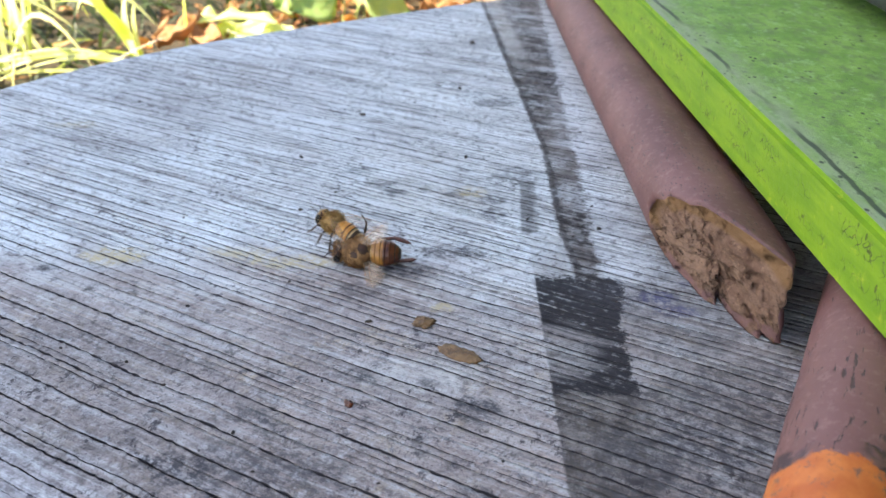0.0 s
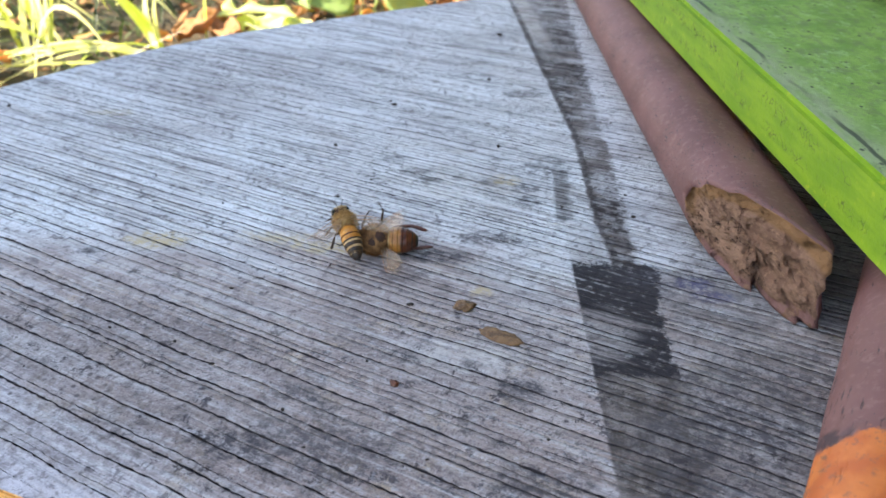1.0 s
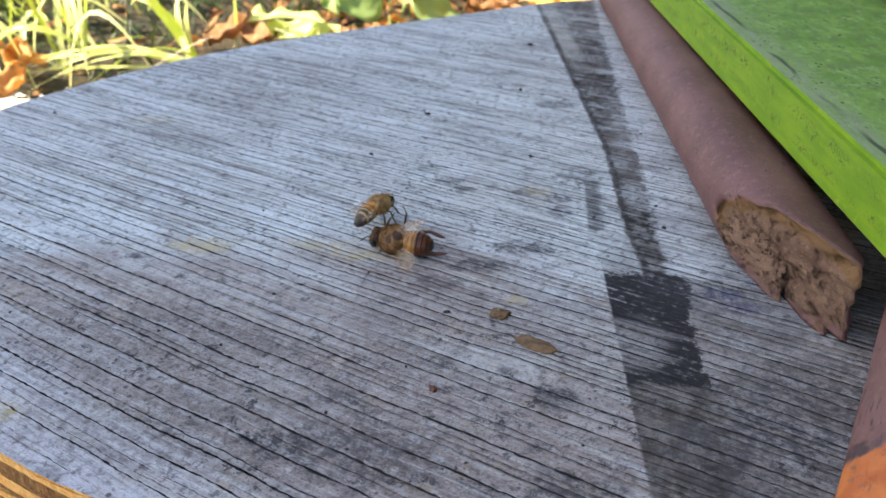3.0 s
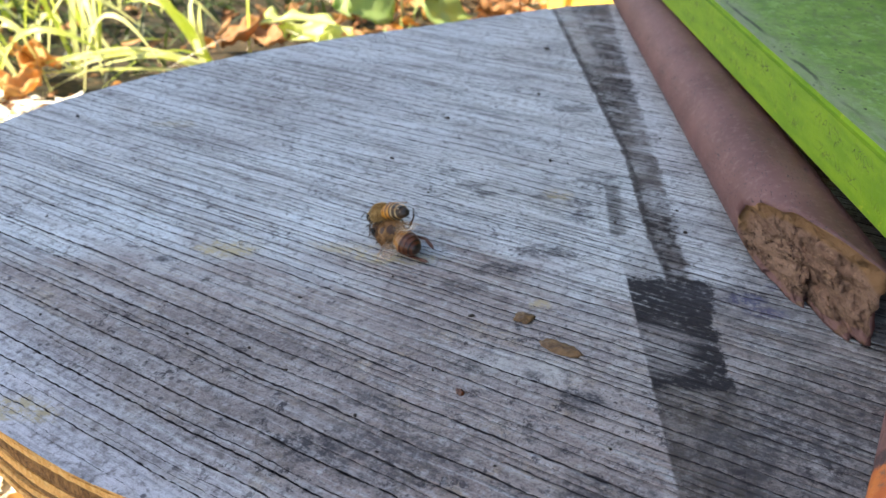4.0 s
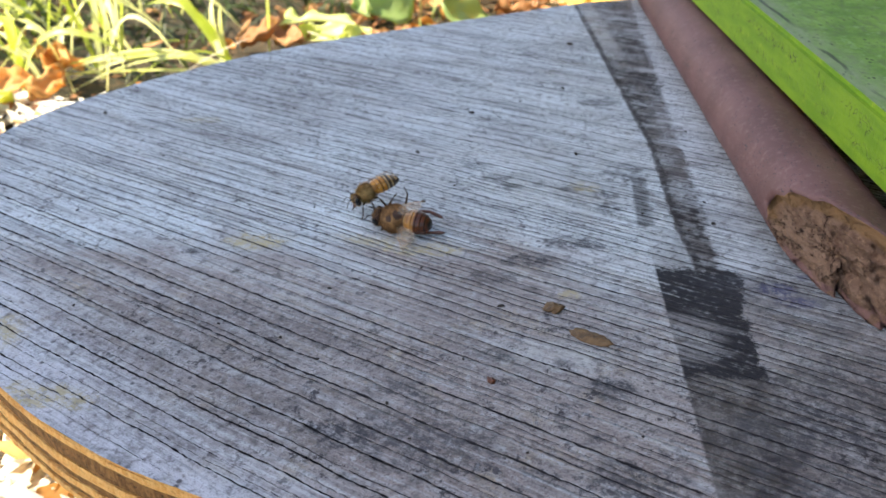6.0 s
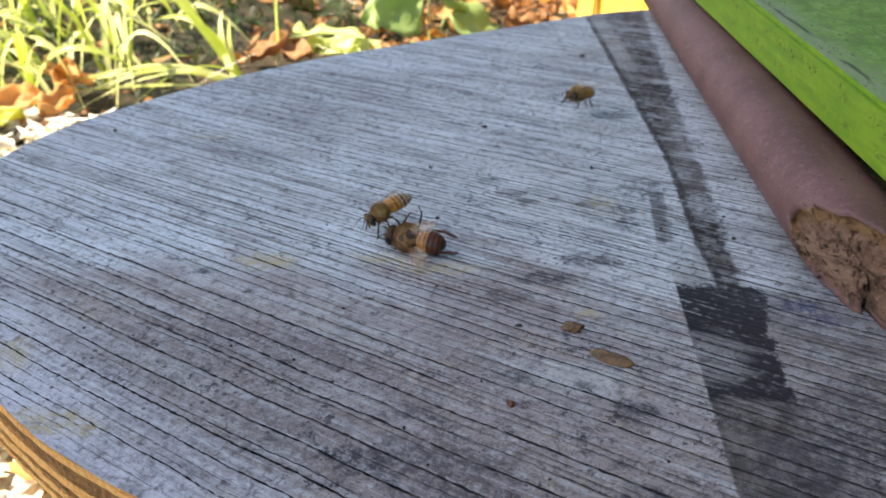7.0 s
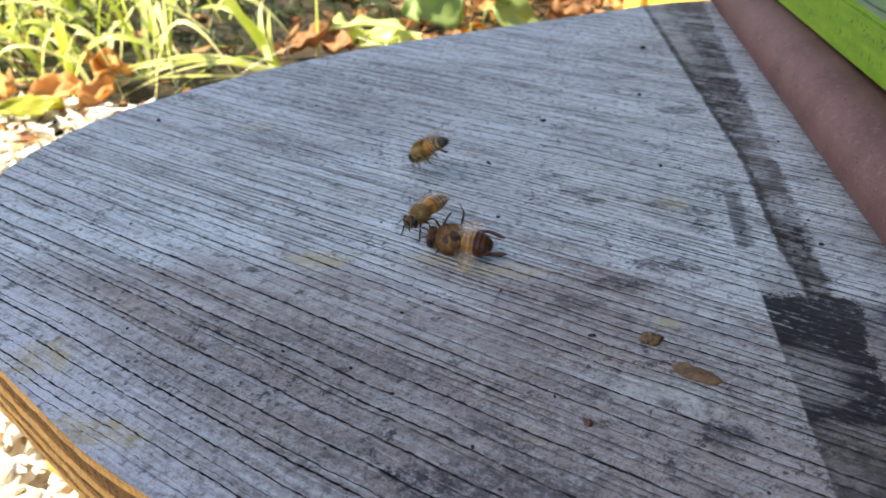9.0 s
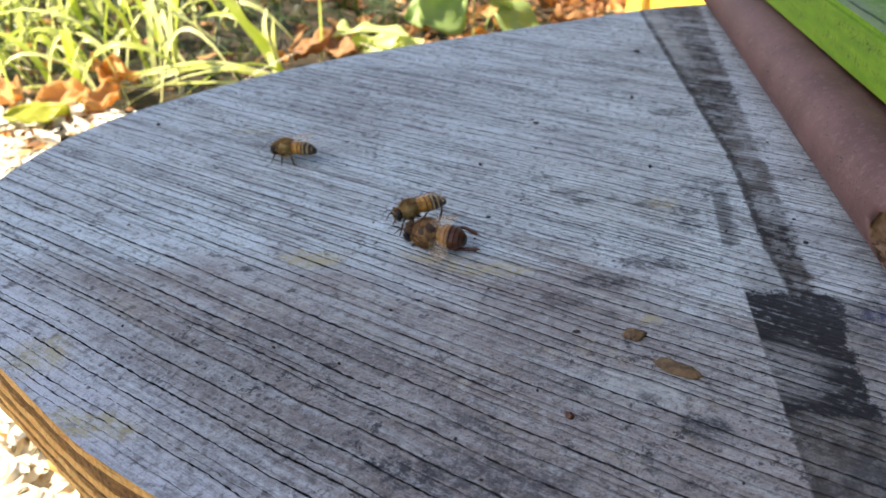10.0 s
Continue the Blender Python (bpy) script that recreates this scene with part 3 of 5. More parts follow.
def board_top():
    rng = random.Random(4)
    rows, spec = [], []  # rows: place across the grain, crack, place across the crack
    v, ident, until_long = 0.050, 0, 0
    while v < 0.72:
        rows += [(v, ident, k) for k in range(4)]
        gap = rng.uniform(0.0014, 0.0021) * (1.0 if v < 0.46 else 2.0)
        cuts = 6 if v < 0.15 else 2
        rows += [(v + gap * q / cuts, ident, 9) for q in range(1, cuts)]
        if until_long == 0:  # a long open crack
            near = min(max((0.215 - v) / 0.04, 0.0), 1.0)
            spec.append((0.00013 + 0.00009 * rng.random() + 0.00003 * near, rng.uniform(0, 50), rng.uniform(0.22, 0.58)))
            until_long = rng.choice((1, 1, 2, 2) if v > 0.195 else (2, 2, 3, 3))
        else:  # short hair cracks
            spec.append((0.00006 + 0.00006 * rng.random(), rng.uniform(0, 50), rng.uniform(-0.32, 0.14) - (0.12 if v < 0.195 else 0.0)))
            until_long -= 1
        v += gap
        ident += 1
    cols = 560
    verts, uvs, live, place = [], [], [], []
    kept = 0
    for v, ident, k in rows:
        half, seed, bias = spec[ident]
        span = outline_spans(lambda x: grain_y(x, v))
        if span is None:
            continue
        x0, x1 = span
        kept += 1
        place.append(k)
        for c in range(cols):
            f = c / (cols - 1)
            f = f * 0.62 + 0.38 * f ** 3
            x = x0 + (x1 - x0) * f
            y = grain_y(x, v)
            open_ = noise.noise((x * (15 if v < 0.21 else 34) + seed, seed, 0.5)) + bias + 0.20
            if ident % 3 == 0 and v < 0.235 and x < 0.02:
                open_ += (x - 0.02) * 6
            if v < 0.125:
                open_ -= (0.125 - v) * 120
            w = half * min(max(open_ * 3.0, 0.0), 1.0) * (1.0 + 0.5 * noise.noise((x * 210, seed, 6.0)) + 1.2 * noise.noise((x * 780, seed, 2.0)))
            side = (-1.0, -0.45, 0.45, 1.0)[k] if k < 4 else 0.0
            z = -0.0007 * min(w / 0.0002, 1.0) if k in (1, 2) else 0.0
            jig = 0.00022 * noise.noise((x * 190, seed, 9.0)) + 0.00024 * noise.noise((x * 900, seed, 5.0)) if k < 4 else 0.0
            if k == 9:
                z = 0.00012 * noise.noise((x * 30, v * 200, 4.0))
            verts.append((x, y + side * max(w, 0.000012) + jig, z))
            uvs.append((x, v + side * w))
            live.append(w if k in (0, 1, 2) else 0.0)
    faces, index = [], []
    for r in range(kept - 1):
        for c in range(cols - 1):
            a = r * cols + c
            faces.append((a, a + 1, a + cols + 1, a + cols))
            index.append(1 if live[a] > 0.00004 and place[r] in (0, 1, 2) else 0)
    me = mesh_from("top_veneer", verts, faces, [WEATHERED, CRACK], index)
    layer = me.uv_layers.new(name="grain")
    loops = np.zeros(len(me.loops), dtype=np.int32)
    me.loops.foreach_get("vertex_index", loops)
    layer.data.foreach_set("uv", np.array(uvs, dtype=np.float32)[loops].ravel())
    return me


def ring_layer(name, top, bottom, inset, mat, seed, rim=False):
    """One veneer of the plywood's edge, a slab over the whole outline with an uneven edge."""
    n = 900
    closed = OUTLINE + [OUTLINE[0]]
    lengths = np.cumsum([0] + [(closed[k + 1] - closed[k]).length for k in range(len(OUTLINE))])
    pts = []
    for j in range(n):
        d = lengths[-1] * j / n
        k = int(np.searchsorted(lengths, d, "right")) - 1
        f = (d - lengths[k]) / (lengths[k + 1] - lengths[k])
        pts.append(closed[k].lerp(closed[k + 1], f))
    centre = Vector((0.15, 0.25))
    verts, faces = [], []
    for z in (top, (top + bottom) / 2, bottom):
        for j, p in enumerate(pts):
            wob = inset + 0.0004 * noise.noise((p.x * 90, p.y * 90, seed + z * 300)) + 0.0003 * noise.noise((p.x * 900, p.y * 900, seed + z * 300))
            if z not in (top, bottom):
                wob -= 0.0002
            q = p + (centre - p).normalized() * wob
            wave = 0.00035 * noise.noise((p.x * 140, p.y * 140, 17.0 + round(z * 10000))) if z < -0.001 else 0.0
            verts.append((q.x, q.y, z + wave))
    for lay in range(2):
        for j in range(n):
            a, b = lay * n + j, lay * n + (j + 1) % n
            faces.append((a, a + n, b + n, b))
    if not rim:
        faces.append(tuple(range(n)))
        faces.append(tuple(reversed(range(2 * n, 3 * n))))
    return mesh_from(name, verts, faces, [mat], smooth=False)


board = tagged(new("landing_board"), "grey weathered round-nosed plywood board, cracked along the grain", "board")
part("top_veneer", board_top(), board, "silver-grey cracked veneer with dark tape marks")
LAYERS = [0.0009, 0.0028, 0.0072, 0.0098, 0.0122, 0.0142, 0.0162, 0.0182]
part("veneer_rim", ring_layer("veneer_rim", -0.00004, -0.0009, 0.0001, PLY_PALE, 41.0, rim=True), board, "thin tan rim of the top veneer")
for k in range(7):
    pale = k % 2 == 0
    part("veneer_layer", ring_layer("veneer_layer", -LAYERS[k], -LAYERS[k + 1], 0.0001 if pale else 0.0007, PLY_PALE if pale else PLY_DARK, k * 5.0), board,
         "pale golden veneer edge" if pale else "dark brown fibrous veneer edge")


# ---- rods ----
def rod(name, start, way, length, radius, mats, cut=None, label="", steps=60, seed=0.0):
    """A round rod from start along way; its local z runs along it. cut: slope of the near end."""
    n, verts, faces, index = 72, [], [], []
    for s in range(steps + 1):
        f = s / steps
        for j in range(n):
            a = 2 * math.pi * j / n
            r = radius * (1 + 0.015 * noise.noise((math.cos(a) * 2, math.sin(a) * 2, f * 14 + seed)) + 0.006 * noise.noise((math.cos(a) * 9, math.sin(a) * 9, f * 60 + seed)))
            if f > 0.96:
                r *= 1 - 0.25 * ((f - 0.96) / 0.04) ** 2
            lx, ly = r * math.cos(a), r * math.sin(a)
            z = length * f
            if cut:
                lx *= 1.4 if lx > 0 else 1.0
                lx = min(lx, 0.68 * radius + 0.25 * max(length * f * 1.16, 0.0))
                lead = cut * (lx + radius) + 0.0022 * noise.noise((lx * 500, ly * 500, seed)) + (0.0062 * noise.noise((lx * 420, seed, 4.0)) + 0.0045 * noise.noise((lx * 1300, seed, 7.0))) * min(max(ly / radius, 0.0), 1.0)
                z = lead + (length - lead) * f
            verts.append((lx, ly, z))
    for s in range(steps):
        for j in range(n):
            a, b = s * n + j, s * n + (j + 1) % n
            faces.append((a, b, b + n, a + n))
    faces.append(tuple(steps * n + j for j in range(n)))
    index = [0] * len(faces)
    # the near end, as rings so that the break is uneven
    rings = 16
    prev = list(range(n))
    for q in range(1, rings):
        cur = []
        for j in range(n):
            p = Vector(verts[j]).lerp(Vector((0, 0, cut * radius if cut else 0.0)), q / rings)
            p.z += 0.0034 * noise.noise((p.x * 300, p.y * 300, seed + 3)) + 0.0022 * noise.noise((p.x * 1300, p.y * 1300, seed + 8)) + 0.0012 - 0.003 * max(noise.noise((p.x * 700, p.y * 250, seed + 12)) - 0.25, 0.0)
            cur.append(len(verts))
            verts.append(tuple(p))
        for j in range(n):
            faces.append((prev[(j + 1) % n], prev[j], cur[j], cur[(j + 1) % n]))
            index.append(1)
        prev = cur
    faces.append(tuple(reversed(prev)))
    index.append(1)
    ob = new(name, mesh_from(name, verts, faces, mats, index))
    z_axis = Vector(way).normalized()
    x_axis = Vector((z_axis.y, -z_axis.x, 0)).normalized()
    y_axis = z_axis.cross(x_axis)
    ob.matrix_world = Matrix.Translation(start) @ Matrix((x_axis, y_axis, z_axis)).transposed().to_4x4()
    return tagged(ob, label, "rod")


R_ROD = 0.0100
rod("wooden_rod", (0.1273, 0.2317, R_ROD), (-0.0847, 0.9964, 0), 0.222, R_ROD, [PINK, RAW], -2.2,
    "dusty pink painted wooden rod with a broken brown end", seed=1.0)
rod("wooden_rod", (0.0900, 0.0570, R_ROD), (0.423, 0.906, 0), 0.185, R_ROD, [DOWEL, RAW], None,
    "dusty pink painted rod with a flaking orange end", seed=6.0)


# ---- hive floor and box ----
def bevel_box(sx, sy, sz, bevel, segments=2):
    bm = bmesh.new()
    bmesh.ops.create_cube(bm, size=1.0, matrix=Matrix.Translation((sx / 2, sy / 2, sz / 2)) @ Matrix.Diagonal((sx, sy, sz, 1)))
    bmesh.ops.bevel(bm, geom=bm.edges[:], offset=bevel, segments=segments, affect="EDGES")
    return bm


G_ANGLE = math.atan2(0.0288, 0.1953)
hive_floor = tagged(new("hive_floor"), "bright green painted board resting on pink rods", "hive floor")
hive_floor.matrix_world = Matrix.Translation((0.1448, 0.1675, 0.0203)) @ Matrix.Rotation(G_ANGLE, 4, "Z")
slab_bm = bevel_box(0.42, 0.42, 0.0152, 0.0012, 4)
bmesh.ops.translate(slab_bm, verts=slab_bm.verts[:], vec=(0, -0.14, 0))
slab = from_bm("slab", slab_bm, [GREEN_TOP, GREEN_FACE], smooth=False)
for p in slab.polygons:
    p.material_index = 0 if min(slab.vertices[k].co.z for k in p.vertices) > 0.0151 else 1
part("slab", slab, hive_floor)

# ---- ground ----
def ground_mesh():
    xs = np.concatenate([np.linspace(-60, -2, 12), np.linspace(-1.6, 1.6, 90), np.linspace(2, 60, 12)])
    ys = np.concatenate([np.linspace(-60, -1.2, 12), np.linspace(-1.0, 2.4, 96), np.linspace(3, 60, 12)])
    verts = [(x, y, -0.128 + 0.012 * noise.noise((x * 4, y * 4, 1.0)) + 0.004 * noise.noise((x * 22, y * 22, 5.0))) for y in ys for x in xs]
    nx = len(xs)
    faces = [(r * nx + c, r * nx + c + 1, (r + 1) * nx + c + 1, (r + 1) * nx + c) for r in range(len(ys) - 1) for c in range(nx - 1)]
    return mesh_from("ground", verts, faces, [GROUND])


tagged(new("ground", ground_mesh()), "brown soil and leaf mould under dry leaves", "ground", kind="structure")


# ---- hive box on the green floor ----
BOX_PAINT = mat_plain("dull_dark_green_paint", (0.010, 0.014, 0.010), (0.022, 0.028, 0.020), 60, 0.6)
BOX_LID = mat_plain("grey_zinc_sheet", (0.32, 0.33, 0.34), (0.42, 0.43, 0.44), 30, 0.45, Metallic=0.6)
hive_box = tagged(new("hive_box"), "dark painted wooden hive box above a narrow entrance slot", "beehive")
hive_box.matrix_world = hive_floor.matrix_world @ Matrix.Translation((0.050, -0.13, 0.0152))


def block(name, parent, at, size, mat, bevel=0.0015, label=""):
    bm = bevel_box(*size, bevel, 2)
    bmesh.ops.translate(bm, verts=bm.verts[:], vec=at)
    return part(name, from_bm(name, bm, [mat], smooth=False), parent, label)


block("front_wall", hive_box, (0, 0, 0.006), (0.022, 0.40, 0.238), BOX_PAINT)
block("back_wall", hive_box, (0.335, 0, 0), (0.022, 0.40, 0.244), BOX_PAINT)
block("side_wall", hive_box, (0.0, -0.0225, 0), (0.357, 0.022, 0.244), BOX_PAINT)
block("side_wall", hive_box, (0.0, 0.4005, 0), (0.357, 0.022, 0.244), BOX_PAINT)
block("lid", hive_box, (-0.02, -0.04, 0.2445), (0.40, 0.48, 0.03), BOX_LID, 0.003, "grey sheet-metal lid")

# ---- stand under the board ----
BRICK = mat_plain("old_red_brick", (0.24, 0.10, 0.06), (0.36, 0.17, 0.10), 45, 0.85, 0.7)
stand = tagged(new("brick_stand"), "old red bricks stacked under the plywood board", "stand")
for bx, by in ((0.14, 0.17), (0.14, 0.29), (0.37, 0.17), (0.37, 0.29)):
    for lay in range(2):
        block("brick", stand, (bx - 0.1, by - 0.05, -0.150 + 0.066 * lay), (0.20, 0.10, 0.0655), BRICK, 0.004)

# ---- yellow box in the distance ----
YELLOW = mat_plain("sunlit_yellow_paint", (0.72, 0.44, 0.05), (0.82, 0.54, 0.10), 20, 0.55)
yellow_box = tagged(new("yellow_hive"), "yellow painted wooden hive box standing on the ground", "beehive")
yellow_box.matrix_world = pose(0.082, 0.832, -0.145, 0, 0, -3)
block("front_panel", yellow_box, (0.0, 0.0, 0.062), (0.37, 0.018, 0.180), YELLOW)
block("body", yellow_box, (0.0, 0.019, 0), (0.37, 0.30, 0.242), YELLOW)
block("landing_board", yellow_box, (0.018, -0.150, 0.040), (0.336, 0.149, 0.014), YELLOW, 0.002, "sunlit yellow landing board")
block("side_rail", yellow_box, (0.000, -0.170, 0.040), (0.0145, 0.169, 0.020), YELLOW, 0.002)
block("side_rail", yellow_box, (0.3565, -0.170, 0.040), (0.0145, 0.169, 0.020), YELLOW, 0.002)
block("foot", yellow_box, (0.04, -0.12, 0.0), (0.02, 0.10, 0.039), YELLOW)
block("foot", yellow_box, (0.30, -0.12, 0.0), (0.02, 0.10, 0.039), YELLOW)
block("lid", yellow_box, (-0.015, -0.02, 0.243), (0.40, 0.35, 0.03), BOX_LID, 0.003, "grey sheet-metal lid")

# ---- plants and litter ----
# One grass twice: sun glare put into this colour, shade into the next.
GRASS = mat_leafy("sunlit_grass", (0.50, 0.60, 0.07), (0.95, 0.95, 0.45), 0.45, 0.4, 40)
SHADED_GRASS = mat_leafy("shaded_green_grass", (0.020, 0.038, 0.008), (0.065, 0.105, 0.022), 0.3, 0.5, 40)
DRY = mat_leafy("dry_brown_leaf", (0.20, 0.085, 0.035), (0.52, 0.27, 0.11), 0.25, 0.7, 60)
STRAW = mat_leafy("pale_straw", (0.64, 0.54, 0.37), (0.86, 0.78, 0.60), 0.2, 0.7, 60)
# Near-white wood chips: the glare of the sun is put into this colour.
GLARE_CHIP = mat_leafy("glare_white_chip", (0.80, 0.72, 0.55), (0.92, 0.88, 0.76), 0.1, 0.8, 60)
ORANGE_LEAF = mat_leafy("orange_dry_leaf", (0.62, 0.27, 0.06), (0.88, 0.55, 0.20), 0.45, 0.6, 60)
LIME_LEAF = mat_leafy("pale_lime_leaf", (0.74, 0.82, 0.22), (0.88, 0.92, 0.42), 0.4, 0.45, 50)
BROAD_LEAF = mat_leafy("blue_green_leaf", (0.36, 0.52, 0.16), (0.52, 0.66, 0.28), 0.55, 0.45, 50)
BARK = mat_plain("grey_bark", (0.10, 0.075, 0.055), (0.20, 0.16, 0.12), 30, 0.9, 0.8)
CANOPY = mat_leafy("tree_leaf", (0.035, 0.075, 0.02), (0.07, 0.12, 0.03), 0.0, 0.5, 20)


def blade(verts, faces, base, lean, rise, length, width, droop, segs=7):
    """A bent grass blade, folded along its middle."""
    side = Vector((-lean.y, lean.x, 0))
    p, way = Vector(base), (lean * (1 - rise) + Vector((0, 0, rise))).normalized()
    start = len(verts)
    for k in range(segs + 1):
        f = k / segs
        w = width * (0.55 + 0.9 * f) * (1 - f) ** 0.55 if f < 1 else 0.0
        up = Vector((0, 0, w * 0.35))
        verts += [p - side * w + up, p, p + side * w + up]
        p = p + way * (length / segs)
        way = (way + Vector((0, 0, -droop / segs)) + lean * (0.35 * droop / segs)).normalized()
    for k in range(segs):
        a = start + 3 * k
        faces += [(a, a + 1, a + 4, a + 3), (a + 1, a + 2, a + 5, a + 4)]


def arched(verts, faces, a, b, c, width, segs=10):
    """A folded blade that arches from a over b to its tip c."""
    a, b, c = Vector(a), Vector(b), Vector(c)
    start = len(verts)
    for k in range(segs + 1):
        f = k / segs
        p = a * (1 - f) ** 2 + b * 2 * f * (1 - f) + c * f * f
        way = ((b - a) * (1 - f) + (c - b) * f).normalized()
        side = way.cross(Vector((-0.62, -0.50, 0.60))).normalized()
        w = width * min(1.0, 0.7 + 1.5 * f) * (1 - f ** 3) ** 0.8
        verts += [p - side * w, p + Vector((0.25 * w, 0.25 * w, -0.25 * w)), p + side * w]
    for k in range(segs):
        q = start + 3 * k
        faces += [(q, q + 1, q + 4, q + 3), (q + 1, q + 2, q + 5, q + 4)]


def grass_mesh():
    rng = random.Random(11)
    verts, faces = [], []
    clumps = [(-0.37, 0.66, 12), (-0.42, 0.80, 22), (-0.37, 0.90, 14), (-0.47, 0.70, 20), (-0.52, 0.84, 20), (-0.44, 0.98, 14), (-0.58, 0.95, 16),
              (-0.60, 0.76, 14), (-0.52, 0.58, 6), (-0.66, 0.62, 10), (-0.36, 0.76, 8)]
    for cx, cy, many in clumps:
        for _ in range(int(many * 0.75)):
            a = rng.uniform(0, 2 * math.pi)
            base = (cx + rng.gauss(0, 0.026), cy + rng.gauss(0, 0.026), -0.135)
            blade(verts, faces, base, Vector((math.cos(a), math.sin(a), 0)), rng.uniform(0.60, 0.95), rng.uniform(0.09, 0.19), rng.uniform(0.0024, 0.0056), rng.uniform(1.2, 4.0))
    # a tuft close behind the board: upright blades, one arch and low blades along the edge
    root = Vector((-0.190, 0.690, -0.125))
    for bx, bz, tx, tz, w in ((-0.030, 0.050, -0.085, 0.100, 0.0044), (-0.026, 0.040, -0.062, 0.090, 0.0036), (-0.020, 0.040, -0.016, 0.052, 0.0040), (-0.022, 0.066, -0.078, 0.042, 0.0028), (-0.012, 0.020, -0.012, 0.045, 0.0044)):
        arched(verts, faces, root + Vector((rng.gauss(0, 0.003), rng.gauss(0, 0.004), 0)), root + Vector((bx, 0.01, bz)), root + Vector((tx, 0.03, tz)), w)
    for _ in range(8):
        span = rng.uniform(0.07, 0.15)
        p = root + Vector((rng.gauss(0, 0.006), rng.gauss(-0.012, 0.006), 0.006))
        arched(verts, faces, p, p + Vector((-0.45 * span, -0.20 * span, rng.uniform(0.010, 0.040))), p + Vector((-span, -0.45 * span + rng.gauss(0, 0.018), rng.uniform(-0.004, 0.008))), rng.uniform(0.0013, 0.0022))
    # a second tuft further along, and single arching blades round both
    root = Vector((-0.290, 0.705, -0.128))
    for bx, bz, tx, tz, w in ((-0.012, 0.050, -0.030, 0.110, 0.0046), (-0.016, 0.045, -0.050, 0.085, 0.0040), (0.004, 0.060, 0.020, 0.115, 0.0034), (0.020, 0.022, 0.045, 0.010, 0.0030), (-0.004, 0.030, -0.006, 0.070, 0.0048)):
        arched(verts, faces, root + Vector((rng.gauss(0, 0.004), rng.gauss(0, 0.004), 0)), root + Vector((bx, 0.01, bz)), root + Vector((tx, 0.03, tz)), w)
    for _ in range(26):
        x, y = rng.uniform(-0.46, -0.27), rng.uniform(0.60, 0.84)
        span, high = rng.choice((-1, 1)) * rng.uniform(0.04, 0.10), rng.uniform(0.04, 0.09)
        arched(verts, faces, (x, y, -0.130), (x + 0.35 * span, y + rng.gauss(0, 0.02), -0.130 + 1.6 * high), (x + span, y + rng.gauss(0, 0.03), -0.130 + rng.uniform(0.1, 0.8) * high), rng.uniform(0.0020, 0.0036))
    arched(verts, faces, (-0.172, 0.735, -0.13), (-0.168, 0.74, -0.08), (-0.170, 0.75, -0.03), 0.0024)
    return mesh_from("grass", verts, faces, [GRASS])


def shaded_grass_mesh():
    """Short blades over the soil behind the bright tufts, shade painted into their colour."""
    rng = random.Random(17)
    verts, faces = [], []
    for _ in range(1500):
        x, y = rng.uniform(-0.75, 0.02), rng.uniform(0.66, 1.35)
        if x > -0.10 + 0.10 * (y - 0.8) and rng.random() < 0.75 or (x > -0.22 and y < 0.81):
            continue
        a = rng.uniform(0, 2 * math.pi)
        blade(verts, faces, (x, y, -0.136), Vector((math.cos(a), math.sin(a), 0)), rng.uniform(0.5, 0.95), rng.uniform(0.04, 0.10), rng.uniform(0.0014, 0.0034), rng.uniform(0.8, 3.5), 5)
    return mesh_from("shaded_grass", verts, faces, [SHADED_GRASS])


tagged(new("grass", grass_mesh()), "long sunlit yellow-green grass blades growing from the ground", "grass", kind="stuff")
tagged(new("shaded_grass", shaded_grass_mesh()), "short green grass behind the bright tufts, shade painted into its colour", "grass", kind="stuff")


def leaf_sheet(length, width, curl, ruffle, seed, nu=9, nv=5):
    """A thin leaf blade with a midrib, curl and a ruffled margin; its stalk end is at the origin."""
    verts, faces = [], []
    for i in range(nu + 1):
        u = i / nu
        half = width * 0.5 * (math.sin(math.pi * min(u * 1.04, 1.0)) ** 0.75) * (1.15 - 0.3 * u)
        for j in range(nv + 1):
            v = j / nv * 2 - 1
            z = curl * (v * v) * width * 0.5 + ruffle * noise.noise((u * 4 + seed, v * 2.5, seed)) * (0.3 + abs(v)) - curl * 0.25 * length * (u - 0.5) ** 2
            verts.append(((u - 0.5) * length + 0.04 * length * noise.noise((v * 3, seed, u * 3)), half * v, z))
    for i in range(nu):
        for j in range(nv):
            a = i * (nv + 1) + j
            faces.append((a, a + 1, a + nv + 2, a + nv + 1))
    return verts, faces


def litter_mesh(name, many, mats, box, size, seed, flat, rise=0.0, fine=5):
    rng = random.Random(seed)
    verts, faces, index = [], [], []
    for k in range(many):
        lv, lf = leaf_sheet(rng.uniform(*size), rng.uniform(size[0], size[1]) * rng.uniform(0.35, 0.6), rng.uniform(-0.8, 0.9), rng.uniform(0.12, 0.35) * size[0], rng.uniform(0, 90), fine, fine - 1)
        m = pose(rng.uniform(box[0], box[1]), rng.uniform(box[2], box[3]), -0.122 + rise + rng.uniform(-0.004, 0.012), rng.gauss(0, flat), rng.gauss(0, flat), rng.uniform(0, 360))
        if m.translation.x > (-0.03 if fine == 3 else -0.26) and m.translation.y < (0.42 if fine == 3 else 0.50):
            continue
        if fine == 5 and m.translation.x < -0.12 and rng.random() < 0.82:
            continue
        start = len(verts)
        verts += [m @ Vector(v) for v in lv]
        faces += [tuple(start + q for q in f) for f in lf]
        index += [rng.randrange(len(mats))] * len(lf)
    return mesh_from(name, verts, faces, mats, index)


